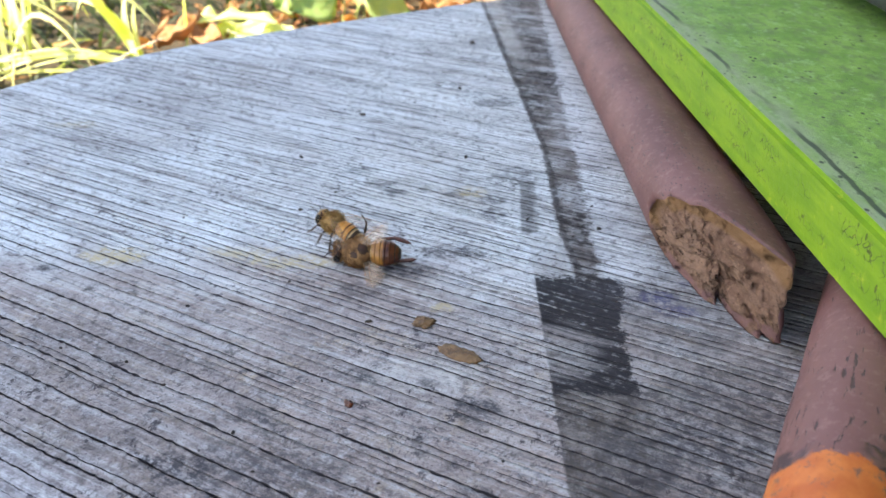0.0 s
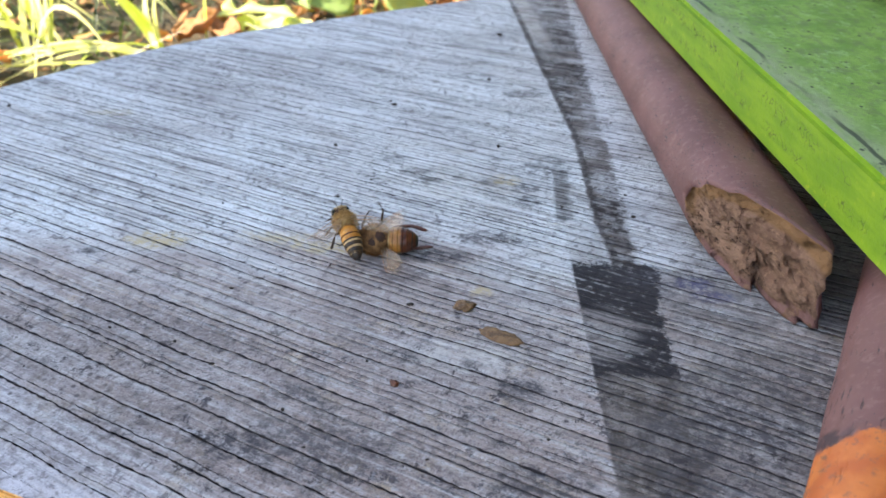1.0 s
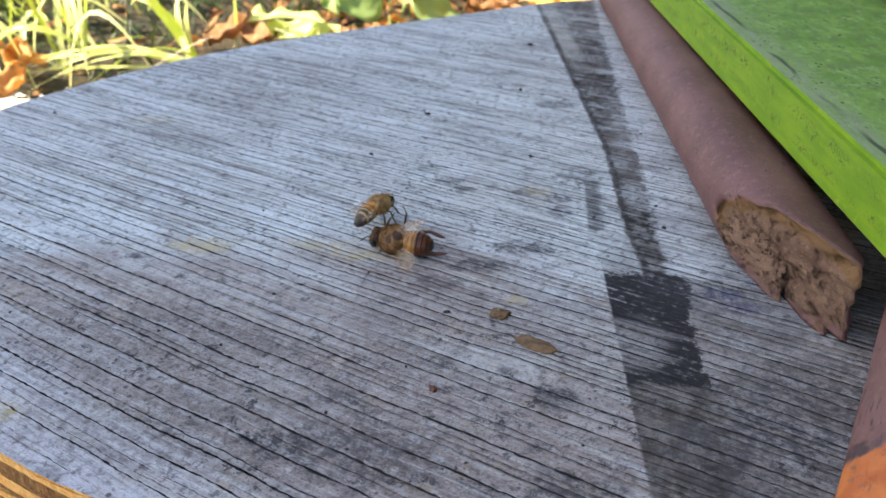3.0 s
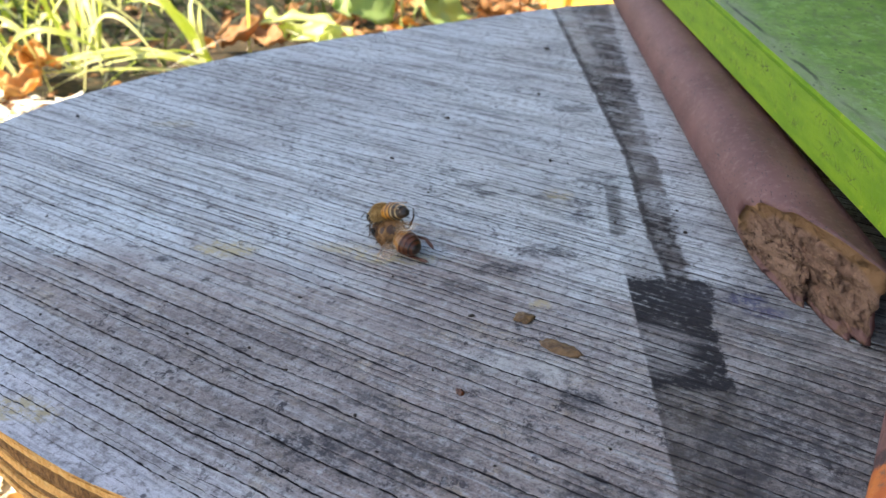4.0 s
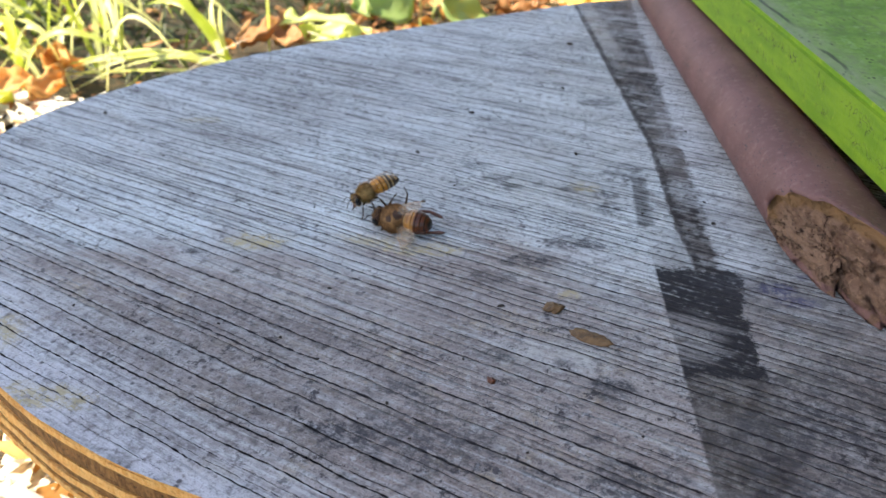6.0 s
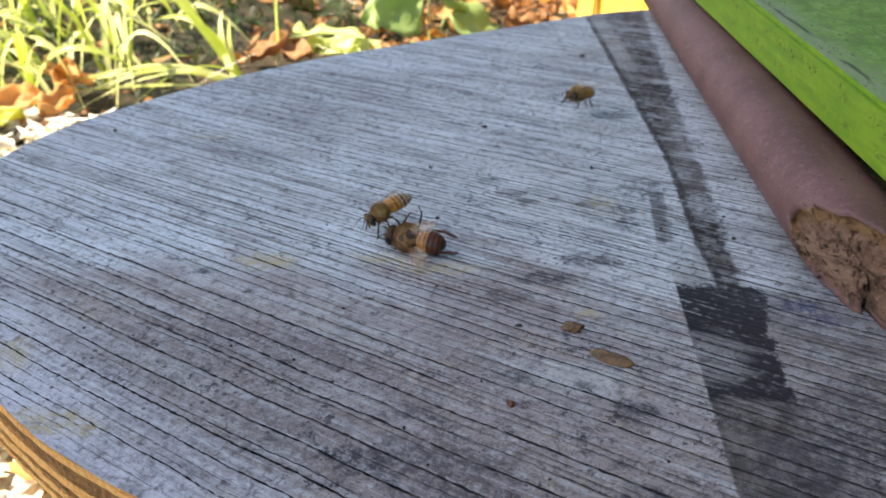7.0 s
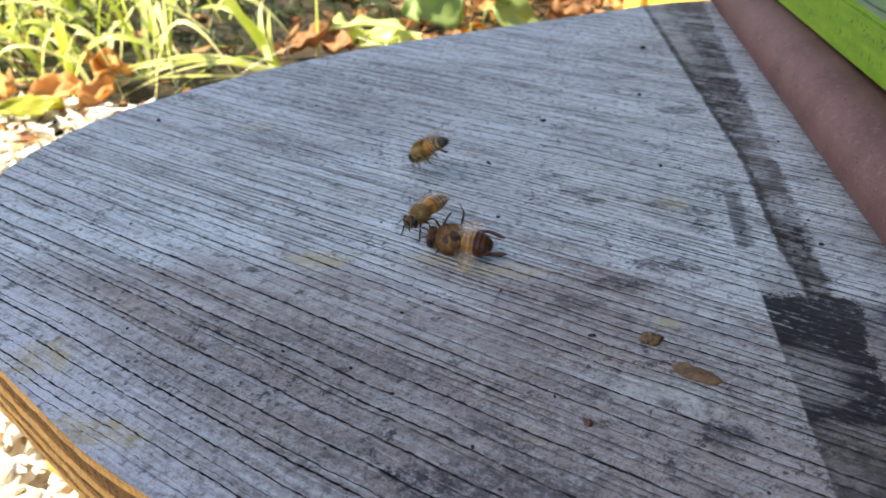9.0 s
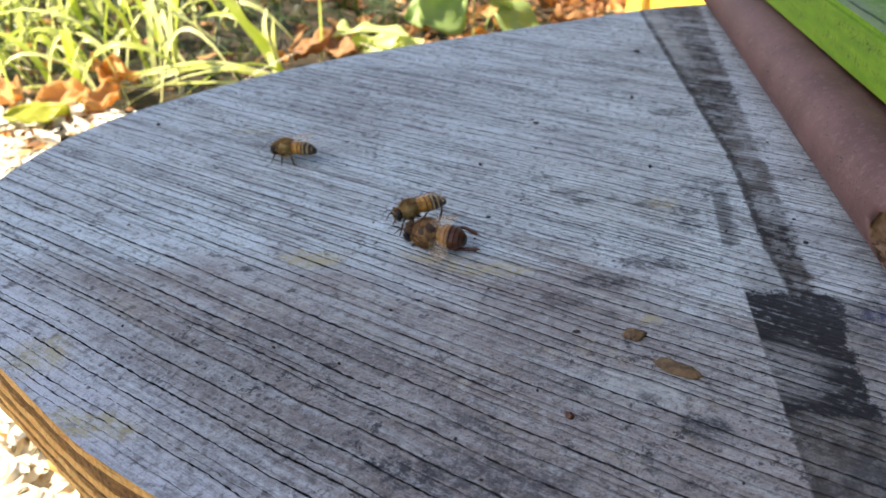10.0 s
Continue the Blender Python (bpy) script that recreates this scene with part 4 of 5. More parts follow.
tagged(new("leaf_litter", litter_mesh("leaf_litter", 6500, [DRY, DRY, DRY, DRY, DRY, ORANGE_LEAF], (-0.80, 0.50, 0.30, 1.40), (0.009, 0.026), 5, 20)),
       "dry brown and tan leaves lying on the soil", "leaf litter", kind="stuff")


tagged(new("wood_chips", litter_mesh("wood_chips", 6000, [GLARE_CHIP] * 9 + [ORANGE_LEAF], (-0.40, -0.03, 0.08, 0.58), (0.008, 0.022), 15, 9, 0.005, 3)),
       "pale wood chips and leaf scraps on the soil, sun glare in their colour", "wood chips", kind="stuff")


def twig_mesh():
    rng = random.Random(8)
    verts, faces = [], []
    for _ in range(150):
        a = rng.uniform(0, 2 * math.pi)
        x, y = rng.uniform(-0.9, 0.6), rng.uniform(0.10, 1.2)
        if x > -0.03 and y < 0.42:
            continue
        blade(verts, faces, (x, y, -0.118 + rng.uniform(-0.004, 0.010)), Vector((math.cos(a), math.sin(a), 0)), rng.uniform(0.0, 0.12), rng.uniform(0.03, 0.12), rng.uniform(0.0008, 0.0018), 0.1, 4)
    return mesh_from("straw", verts, faces, [STRAW])


tagged(new("straw", twig_mesh()), "pale dry grass stalks strewn over the leaf litter", "straw", kind="stuff")


def leaf_thing(name, at, turn, length, width, curl, ruffle, seed, mat, label, category, thick=0.0006, group=""):
    v, f = leaf_sheet(length, width, curl, ruffle, seed, 16, 10)
    ob = new(name, mesh_from(name, v, f, [mat]))
    solid = ob.modifiers.new("thickness", "SOLIDIFY")
    solid.thickness = thick
    ob.matrix_world = pose(*at, *turn)
    return tagged(ob, label, category, group)


lime = tagged(new("curled_leaf"), "pale lime-green curled leaf lying on the ground", "leaf")
lime.matrix_world = pose(-0.131, 0.752, -0.126)


def lime_piece(name, length, width, curl, ruffle, seed, m):
    v, f = leaf_sheet(length, width, curl, ruffle, seed, 18, 10)
    ob = part(name, mesh_from(name, v, f, [LIME_LEAF]), lime)
    ob.modifiers.new("thickness", "SOLIDIFY").thickness = 0.0007
    ob.matrix_basis = m


def ruffled(length, nu=26, nv=6):
    """An upright curled blade: a tall horn at one end, a wavy margin and a low far end."""
    verts, faces = [], []
    for i in range(nu + 1):
        u = i / nu
        high = (0.009 + 0.013 * math.exp(-((u - 0.12) / 0.075) ** 2) + 0.004 * math.exp(-((u - 0.42) / 0.08) ** 2) + 0.006 * math.exp(-((u - 0.80) / 0.15) ** 2)) * min(1.0, 0.25 + 8 * u, 0.2 + 5 * (1 - u))
        for j in range(nv + 1):
            v = j / nv
            verts.append(((u - 0.5) * length, 0.018 * (v - 0.4) ** 2 + 0.006 * v * math.sin(2 * math.pi * 1.6 * u) - 0.012 * (1 - v), high * v + 0.004 * math.sin(math.pi * u)))
    for i in range(nu):
        for j in range(nv):
            a = i * (nv + 1) + j
            faces.append((a, a + 1, a + nv + 2, a + nv + 1))
    return mesh_from("leaf_blade", verts, faces, [LIME_LEAF])


blade_ob = part("leaf_blade", ruffled(0.070), lime)
blade_ob.modifiers.new("thickness", "SOLIDIFY").thickness = 0.0008
blade_ob.matrix_basis = pose(0, -0.004, 0.016, -36, 0, 3)
lime_piece("leaf_fold", 0.022, 0.014, 0.9, 0.006, 5.1, pose(0.026, -0.016, 0.010, 70, -58, 10))
lime_piece("leaf_base", 0.078, 0.032, 0.4, 0.008, 7.1, pose(0.016, 0.006, 0.006, 14, 3, 6))
for k, (x, y, turn, length) in enumerate(((-0.315, 0.585, 20, 0.042), (-0.288, 0.590, 75, 0.036), (-0.365, 0.590, -40, 0.040), (-0.300, 0.630, 130, 0.034), (-0.310, 0.645, 10, 0.04))):
    leaf_thing("dry_leaf", (x, y, -0.105), (24 - 13 * k, -14 + 9 * k, turn), length, length * 0.6, 0.5, 0.010, k * 3.7, ORANGE_LEAF, "orange-brown dry leaf curled on the ground", "dry leaf", group="fallen leaves")
for k, (x, y, turn, length) in enumerate(((-0.176, 0.742, 15, 0.046), (-0.150, 0.728, -30, 0.036), (-0.10, 0.93, 50, 0.04), (0.03, 0.82, -20, 0.034), (0.045, 0.78, 35, 0.030), (0.01, 0.88, 80, 0.032), (-0.205, 0.90, 0, 0.05))):
    leaf_thing("dry_leaf", (x, y, -0.114), (18 - 9 * k, 8 * k - 20, turn), length, length * 0.55, 0.6, 0.010, 20 + k * 2.9, DRY, "brown dry leaf curled on the ground", "dry leaf", group="fallen leaves")
leaf_thing("fallen_leaf", (-0.318, 0.556, -0.104), (12, 6, 30), 0.042, 0.026, 0.2, 0.006, 44.0, mat_leafy("olive_leaf", (0.34, 0.36, 0.03), (0.60, 0.60, 0.08), 0.4), "olive-green fallen leaf lying flat on dry leaves", "leaf")

plant = tagged(new("broad_leaved_plant"), "low plant with broad blue-green leaves by the board", "plant")
plant.matrix_world = pose(-0.050, 0.795, -0.136)
for k, (x, y, z, rx, ry, rz, length) in enumerate(((-0.026, 0.00, 0.040, 50, -10, 60, 0.062), (0.012, 0.01, 0.048, 46, 12, 100, 0.058), (0.040, 0.00, 0.030, 40, 20, 30, 0.050),
                                                     (-0.005, 0.045, 0.060, 44, 0, 140, 0.056), (-0.045, 0.03, 0.030, 38, -20, 10, 0.045), (0.004, -0.03, 0.014, 24, 5, 60, 0.040), (0.030, 0.06, 0.052, 50, 8, 80, 0.05))):
    v, f = leaf_sheet(length, length * 0.85, 0.25, 0.008, 60 + k * 3.3, 12, 8)
    ob = part("leaf", mesh_from("leaf", v, f, [BROAD_LEAF]), plant)
    ob.modifiers.new("thickness", "SOLIDIFY").thickness = 0.0005
    ob.matrix_basis = pose(x, y, z, rx, ry, rz)
    sv, sf = [], []
    blade(sv, sf, (x * 0.2, y * 0.2, 0), Vector((x, y, 0)).normalized(), 0.75, math.hypot(x, y) * 0.8 + z * 0.9, 0.0012, 0.5)
    part("stem", mesh_from("stem", sv, sf, [BROAD_LEAF]), plant)


# ---- an unseen tree, added to shade the board ----
def tube(verts, faces, points, radii, n=8):
    start = len(verts)
    for k, (p, r) in enumerate(zip(points, radii)):
        a = Vector(points[min(k + 1, len(points) - 1)]) - Vector(points[max(k - 1, 0)])
        a.normalize()
        u = a.orthogonal().normalized()
        w = a.cross(u)
        for j in range(n):
            t = 2 * math.pi * j / n
            verts.append(Vector(p) + (u * math.cos(t) + w * math.sin(t)) * r)
    for k in range(len(points) - 1):
        for j in range(n):
            a, b = start + k * n + j, start + k * n + (j + 1) % n
            faces.append((a, b, b + n, a + n))
    faces.append(tuple(reversed(range(start, start + n))))
    faces.append(tuple(range(start + (len(points) - 1) * n, start + len(points) * n)))


CROWN = Vector((0.285, 0.215, 0.0)) + SUN_WAY * 3.6
tree = tagged(new("added_shade_tree"), "unseen leafy tree added to shade the board", "tree")
tree.matrix_world = Matrix.Translation((-1.72, -1.02, -0.15))
tv, tf = [], []
up = CROWN - tree.matrix_world.translation
tube(tv, tf, [(0, 0, 0), (-0.02, 0.10, 0.6), (-0.08, 0.42, 1.2), (-0.14, 0.85, 1.8), (up.x * 0.75, up.y * 0.75, 2.35), (up.x * 0.92, up.y * 0.92, up.z * 0.93), up * 1.02],
     [0.085, 0.070, 0.058, 0.047, 0.036, 0.024, 0.009], 12)
part("trunk", mesh_from("trunk", tv, tf, [BARK]), tree)
rng = random.Random(3)
lv, lf, cv, cf = [], [], [], []
for _ in range(26):
    d = Vector((rng.gauss(0, 1), rng.gauss(0, 1), rng.gauss(0, 0.8))).normalized()
    tube(lv, lf, [up * rng.uniform(0.85, 1.0), up + d * 0.20, up + d * 0.36], [0.011, 0.007, 0.002], 6)
for k, (px, py, pz, size) in enumerate(((-0.12, -0.52, -0.10, 0.33), (0.14, -0.62, -0.42, 0.30), (-0.30, -0.95, -0.30, 0.28), (0.05, -1.15, -0.70, 0.24))):
    tip = up + Vector((px, py, pz))
    root = Vector((-0.14, 0.85, 1.8)).lerp(Vector((up.x * 0.75, up.y * 0.75, 2.35)), 1.0 - 0.3 * k)
    tube(lv, lf, [root, root.lerp(tip, 0.55) + Vector((0, 0, 0.05)), tip], [0.024, 0.015, 0.005], 6)
part("limbs", mesh_from("limbs", lv, lf, [BARK]), tree)
LEAFY = [(0.0, 0.0, 0.0, 0.39, 4200), (-0.12, -0.52, -0.10, 0.33, 1100), (0.14, -0.62, -0.42, 0.30, 900), (-0.30, -0.95, -0.30, 0.28, 800), (0.05, -1.15, -0.70, 0.24, 600)]
for px, py, pz, size, many in LEAFY:
    for _ in range(many):
        d = Vector((rng.gauss(0, 1), rng.gauss(0, 1), rng.gauss(0, 1))).normalized()
        r = size * rng.random() ** 0.4 * (0.94 + 0.12 * noise.noise(d * 2.5))
        m = Matrix.Translation(up + Vector((px + d.x * r, py + d.y * r, pz + d.z * r * 0.9))) @ Euler((rng.gauss(0, 0.6), rng.gauss(0, 0.6), rng.uniform(0, 6.3))).to_matrix().to_4x4()
        start = len(cv)
        cv += [m @ Vector(v) for v in ((-0.045, 0, 0), (-0.012, 0.024, 0.006), (0.045, 0, -0.006), (-0.012, -0.024, 0.006))]
        cf += [(start, start + 3, start + 2), (start, start + 2, start + 1)]
part("crown", mesh_from("crown", cv, cf, [CANOPY]), tree)


# ---- bees ----
def mat_chitin(name, a, b, rough=0.35, scale=900):
    g = Graph(name)
    n = g.noise(scale, 4, 0.6)
    return g.done(g.mix(g.span(n, 0.35, 0.65), a, b), rough, n, 0.15, 0.0001, Specular_IOR_Level=0.5)


AMBER = mat_chitin("amber_chitin", (0.46, 0.17, 0.018), (0.64, 0.28, 0.035))
BLACK = mat_chitin("black_brown_chitin", (0.014, 0.009, 0.006), (0.035, 0.022, 0.014))
RED_BROWN = mat_chitin("red_brown_chitin", (0.060, 0.015, 0.005), (0.135, 0.036, 0.010), 0.28)
TAN = mat_chitin("tan_hair_band", (0.42, 0.27, 0.12), (0.56, 0.38, 0.19), 0.8)
FUZZ = mat_chitin("tawny_hair", (0.36, 0.215, 0.070), (0.64, 0.43, 0.18), 0.8)
FUZZ_DARK = mat_chitin("brown_hair", (0.14, 0.062, 0.020), (0.34, 0.175, 0.065), 0.8)
OLIVE = mat_chitin("umber_chitin", (0.030, 0.016, 0.008), (0.070, 0.038, 0.018))
EYE_MAT = mat_chitin("dark_eye", (0.010, 0.008, 0.007), (0.020, 0.015, 0.012), 0.2)
LEG_MAT = mat_chitin("dark_leg", (0.030, 0.018, 0.010), (0.075, 0.042, 0.020), 0.4)
LEG_RED = mat_chitin("red_brown_leg", (0.060, 0.018, 0.011), (0.130, 0.042, 0.024), 0.4)
HONEY = mat_chitin("honey_brown_chitin", (0.24, 0.095, 0.018), (0.40, 0.17, 0.036), 0.3)
BARE = mat_chitin("bare_brown_chitin", (0.026, 0.010, 0.005), (0.070, 0.026, 0.010), 0.65)
CREAM = mat_chitin("cream_hair_band", (0.38, 0.25, 0.10), (0.56, 0.40, 0.20), 0.8)


def mat_wing():
    g = Graph("clear_wing_membrane")
    x, y, z = g.split()
    vein = g.span(g.cells(1.0, g.scaled(420, 900, 1), "DISTANCE_TO_EDGE", 0.8), 0.015, 0.045, 1.0, 0.0)
    c = g.mix(vein, (0.66, 0.49, 0.34), (0.30, 0.17, 0.08))
    g.done(c, 0.3)
    clear = g.nodes.new("ShaderNodeBsdfTransparent")
    both = g.nodes.new("ShaderNodeMixShader")
    g.put(both.inputs[0], g.span(vein, 0.0, 1.0, 0.21, 0.42))
    g.links.new(clear.outputs[0], both.inputs[1])
    g.links.new(g.bsdf.outputs[0], both.inputs[2])
    g.links.new(both.outputs[0], g.nodes["Material Output"].inputs[0])
    return g.mat


WING = mat_wing()
MM = 0.001


def ball(rx, ry, rz, at=(0, 0, 0), nu=20, nv=14, lump=0.0, seed=0.0):
    verts, faces = [], []
    for i in range(nv + 1):
        th = math.pi * i / nv
        for j in range(nu):
            ph = 2 * math.pi * j / nu
            d = Vector((math.sin(th) * math.cos(ph), math.sin(th) * math.sin(ph), math.cos(th)))
            k = 1 + lump * noise.noise(d * 2.2 + Vector((seed, 0, 0)))
            verts.append(((at[0] + rx * d.x * k) * MM, (at[1] + ry * d.y * k) * MM, (at[2] + rz * d.z * k) * MM))
    for i in range(nv):
        for j in range(nu):
            a, b = i * nu + j, i * nu + (j + 1) % nu
            faces.append((a, a + nu, b + nu, b))
    return verts, faces


def add_hair(verts, faces, index, slot, centre, radii, many, length, rng, sweep=(-0.5, 0, 0), keep=None):
    for _ in range(many):
        d = Vector((rng.gauss(0, 1), rng.gauss(0, 1), rng.gauss(0, 1))).normalized()
        if keep and not keep(d):
            continue
        p = Vector((centre[0] + radii[0] * d.x, centre[1] + radii[1] * d.y, centre[2] + radii[2] * d.z)) * MM
        way = (d + Vector(sweep) + Vector((rng.gauss(0, 0.25), rng.gauss(0, 0.25), rng.gauss(0, 0.25)))).normalized()
        side = way.orthogonal().normalized() * 0.045 * MM
        k = len(verts)
        verts += [p - side, p + side, p + way * length * rng.uniform(0.6, 1.2) * MM]
        faces.append((k, k + 1, k + 2))
        index.append(slot)


def abdomen_mesh(bands, radius, length, bend, rng, hair, waist=-1.5, furry=1.0):
    """Overlapping rings of the abdomen, tapering to the tail; bands: the slots of front and rear half of each ring."""
    n, verts, faces, index = 24, [], [], []
    rings, per = len(bands), 5
    rows = []
    for r in range(rings):
        for q in range(per + 1):
            f = (r + q / per) / rings
            rad = radius * (math.sin(math.pi * (0.14 + 0.82 * f)) ** 0.50) * (1.04 - 0.16 * f)
            rad *= 1.0 + 0.030 * (q / per) - ((0.03 if furry > 0.5 else 0.008) if q == 0 else 0.0)
            rows.append((f, rad, r, q))
    for f, rad, r, q in rows:
        x = waist - length * f
        z = 0.15 - bend * f * f
        for j in range(n):
            a = 2 * math.pi * j / n
            verts.append(Vector((x, rad * 1.02 * math.cos(a), z + rad * 0.92 * math.sin(a))) * MM)
    for k in range(len(rows) - 1):
        f, rad, r, q = rows[k]
        slot = bands[r][0] if q < bands[r][2] else bands[r][1]
        for j in range(n):
            a, b = k * n + j, k * n + (j + 1) % n
            faces.append((a, b, b + n, a + n))
            index.append(slot)
    faces.append(tuple(reversed(range(n))))
    index.append(bands[0][0])
    faces.append(tuple(range((len(rows) - 1) * n, len(rows) * n)))
    index.append(bands[-1][1])
    for f, rad, r, q in rows:
        if q in (0, 1) and f <= furry:
            for _ in range(hair):
                a = rng.uniform(0.2, math.pi - 0.2)
                p = Vector((waist - length * f, rad * 1.02 * math.cos(a), 0.15 - bend * f * f + rad * 0.92 * math.sin(a))) * MM
                way = Vector((-1.0, 0.5 * math.cos(a), 0.5 * math.sin(a) + 0.1)).normalized()
                side = Vector((0, -math.sin(a), math.cos(a))) * 0.03 * MM
                k = len(verts)
                verts += [p - side, p + side, p + way * 0.55 * MM]
                faces.append((k, k + 1, k + 2))
                index.append(3)
    return verts, faces, index


def wing_mesh(length, width, hind):
    """A thin membrane with a thick leading vein; its root is at the origin, its length along -x."""
    verts, faces, nu, nv = [], [], 12, 5
    for i in range(nu + 1):
        u = i / nu
        lead = 0.10 * width * math.sin(math.pi * u)
        trail = -width * (math.sin(math.pi * (0.06 + 0.88 * u ** 1.15)) ** 0.8)
        for j in range(nv + 1):
            v = j / nv
            y = lead + (trail - lead) * v
            verts.append(Vector((-length * u, y, 0.10 * math.sin(v * 7 + u * 5) + 0.25 * u)) * MM)
    for i in range(nu):
        for j in range(nv):
            a = i * (nv + 1) + j
            faces.append((a, a + 1, a + nv + 2, a + nv + 1))
    index = [0] * len(faces)
    tube(verts, faces, [verts[i * (nv + 1)] for i in range(0, nu + 1, 2)], [0.055 * MM * (1 - 0.6 * i / 6) for i in range(7)], 5)
    index += [1] * (len(faces) - len(index))
    return verts, faces, index


def leg_mesh(points, thick=1.0, hind=False):
    verts, faces = [], []
    pts, rad = [], []
    radii = [0.30, 0.34, 0.24, 0.13, 0.08]
    if hind:
        radii = [0.26, 0.26, 0.40, 0.38, 0.14]
    for k in range(len(points) - 1):
        a, b = Vector(points[k]), Vector(points[k + 1])
        for q in range(4):
            f = q / 4
            pts.append(a.lerp(b, f) * MM)
            swell = 1 + 0.25 * math.sin(math.pi * f)
            rad.append((radii[k] * (1 - f) + radii[k + 1] * f) * swell * thick * MM)
    pts.append(Vector(points[-1]) * MM)
    rad.append(0.05 * MM)
    tube(verts, faces, pts, rad, 7)
    return verts, faces


H_THORAX = 3.4


def bee(label, bands, hair_mat, legs, wings, leg_mat, radius=2.25, length=6.6, bend=0.6, seed=1, bald=False, body=1.0, chest=1.0, reach=1.0):
    """A honey bee, head along +x, feet at z = 0. legs: (side, four joints); wings: (side, sweep, lift, tilt) for the fore wings."""
    rng = random.Random(seed)
    ob = tagged(new("honey_bee"), label, "bee")
    c = (0, 0, 0)
    v, f = ball(2.15 * chest, 2.05 * chest, 1.95 * chest, c, 36, 24, lump=0.05, seed=seed)
    bare = [(Vector((-0.42, 0.12, 0.88)).normalized(), 0.38), (Vector((0.16, 0.55, 0.80)).normalized(), 0.26)] if bald else []

    def is_bare(d):
        return any((d - way).length < size * (1 + 0.35 * noise.noise(d * 4.0)) for way, size in bare)

    index = []
    for q in f:
        mid = sum((Vector(v[k]) for k in q), Vector()) / 4
        index.append(2 if is_bare(mid.normalized()) else 0)
    add_hair(v, f, index, 1, c, (2.1 * chest, 2.0 * chest, 1.9 * chest), 3200, 0.55 if bald else 0.95, rng, keep=lambda d: not is_bare(d))
    add_hair(v, f, index, 3, c, (2.12 * chest, 2.02 * chest, 1.92 * chest), 380, 0.9, rng, keep=lambda d: not bald and d.z > 0.55 and abs(d.y) < 0.5)
    add_hair(v, f, index, 4, c, (2.14 * chest, 2.04 * chest, 1.94 * chest), 700, 0.6 if bald else 1.05, rng, keep=lambda d: not is_bare(d) and (abs(d.y) > 0.55 or d.x > 0.6 or d.x < -0.7))
    part("thorax", mesh_from("thorax", [Vector(p) for p in v], f, [hair_mat, hair_mat, BARE, FUZZ_DARK, FUZZ_DARK if bald else CREAM], index), ob, "furry thorax with bald dark patches" if bald else "furry thorax")
    v, f, index = abdomen_mesh(bands, radius, length, bend, rng, 26 if bald else 22, -1.5 - (chest - 1) * 3.2, 0.12 if bald else 1.0)
    part("abdomen", mesh_from("abdomen", v, f, [HONEY if bald else AMBER, BLACK, RED_BROWN, CREAM if bald else TAN, OLIVE], index), ob, "banded abdomen")
    hc = (2.15 * chest + 0.6, 0, -0.35)
    v, f = ball(1.05, 1.60, 1.40, hc, lump=0.04, seed=seed + 5)
    index = [0] * len(f)
    add_hair(v, f, index, 1, hc, (1.0, 1.5, 1.3), 900, 0.6, rng, (0.2, 0, 0.2))
    head = part("head", mesh_from("head", [Vector(p) for p in v], f, [BARE, hair_mat], index), ob, "dark hairy head")
    for side in (1, -1):
        v, f = ball(0.62, 0.48, 1.15, (hc[0] + 0.2, 1.38 * side, -0.25), 14, 10)
        part("eye", mesh_from("eye", v, f, [EYE_MAT]), head)
        v, f = [], []
        tube(v, f, [Vector(p) * MM for p in ((3.7, 0.3 * side, 0.1), (4.3, 0.7 * side, 0.9), (4.7, 0.9 * side, 0.9), (5.6, 1.3 * side, 0.1), (6.0, 1.4 * side, -0.3))], [0.10 * MM, 0.09 * MM, 0.11 * MM, 0.10 * MM, 0.07 * MM], 6)
        part("antenna", mesh_from("antenna", v, f, [BLACK]), head)
    v, f = [], []
    tube(v, f, [Vector(p) * MM for p in ((3.5, 0, -1.2), (3.6, 0, -1.9), (3.5, 0, -2.5))], [0.25 * MM, 0.16 * MM, 0.06 * MM], 6)
    part("mouthparts", mesh_from("mouthparts", v, f, [LEG_RED]), head)
    for k, (joints, mat) in enumerate(legs):
        v, f = leg_mesh(joints, 0.62 if not bald or k < 4 else 0.72, hind=k >= 4)
        part("leg", mesh_from("leg", v, f, [mat or leg_mat]), ob)
    made = []
    for side, sweep, lift, tilt in wings:
        for hind in (False, True):
            v, f, index = wing_mesh((6.3 if hind else 8.6) * reach, 1.9 if hind else 2.8, hind)
            v = [Vector((p.x, p.y * side, p.z)) for p in v]
            w = part("hind_wing" if hind else "fore_wing", mesh_from("wing", v, f, [WING, HONEY], index), ob, "clear veined wing")
            out = 1.6 if bald and side > 0 else 0.0  # the hanging wing starts low at the waist
            w.matrix_basis = pose(((-0.8 if hind else 0.2) - 0.9 * out) * MM, (1.15 * side + 0.45 * out) * MM, ((1.55 if hind else 1.8) - 0.6 * out) * MM, tilt * side, lift, -side * (sweep + (8 if hind else 0)))
            made.append(w)
    for o in ob.children:
        o.matrix_basis = Matrix.Translation((0, 0, H_THORAX * MM)) @ o.matrix_basis
    ob.scale = (body, body, body)
    return ob, made


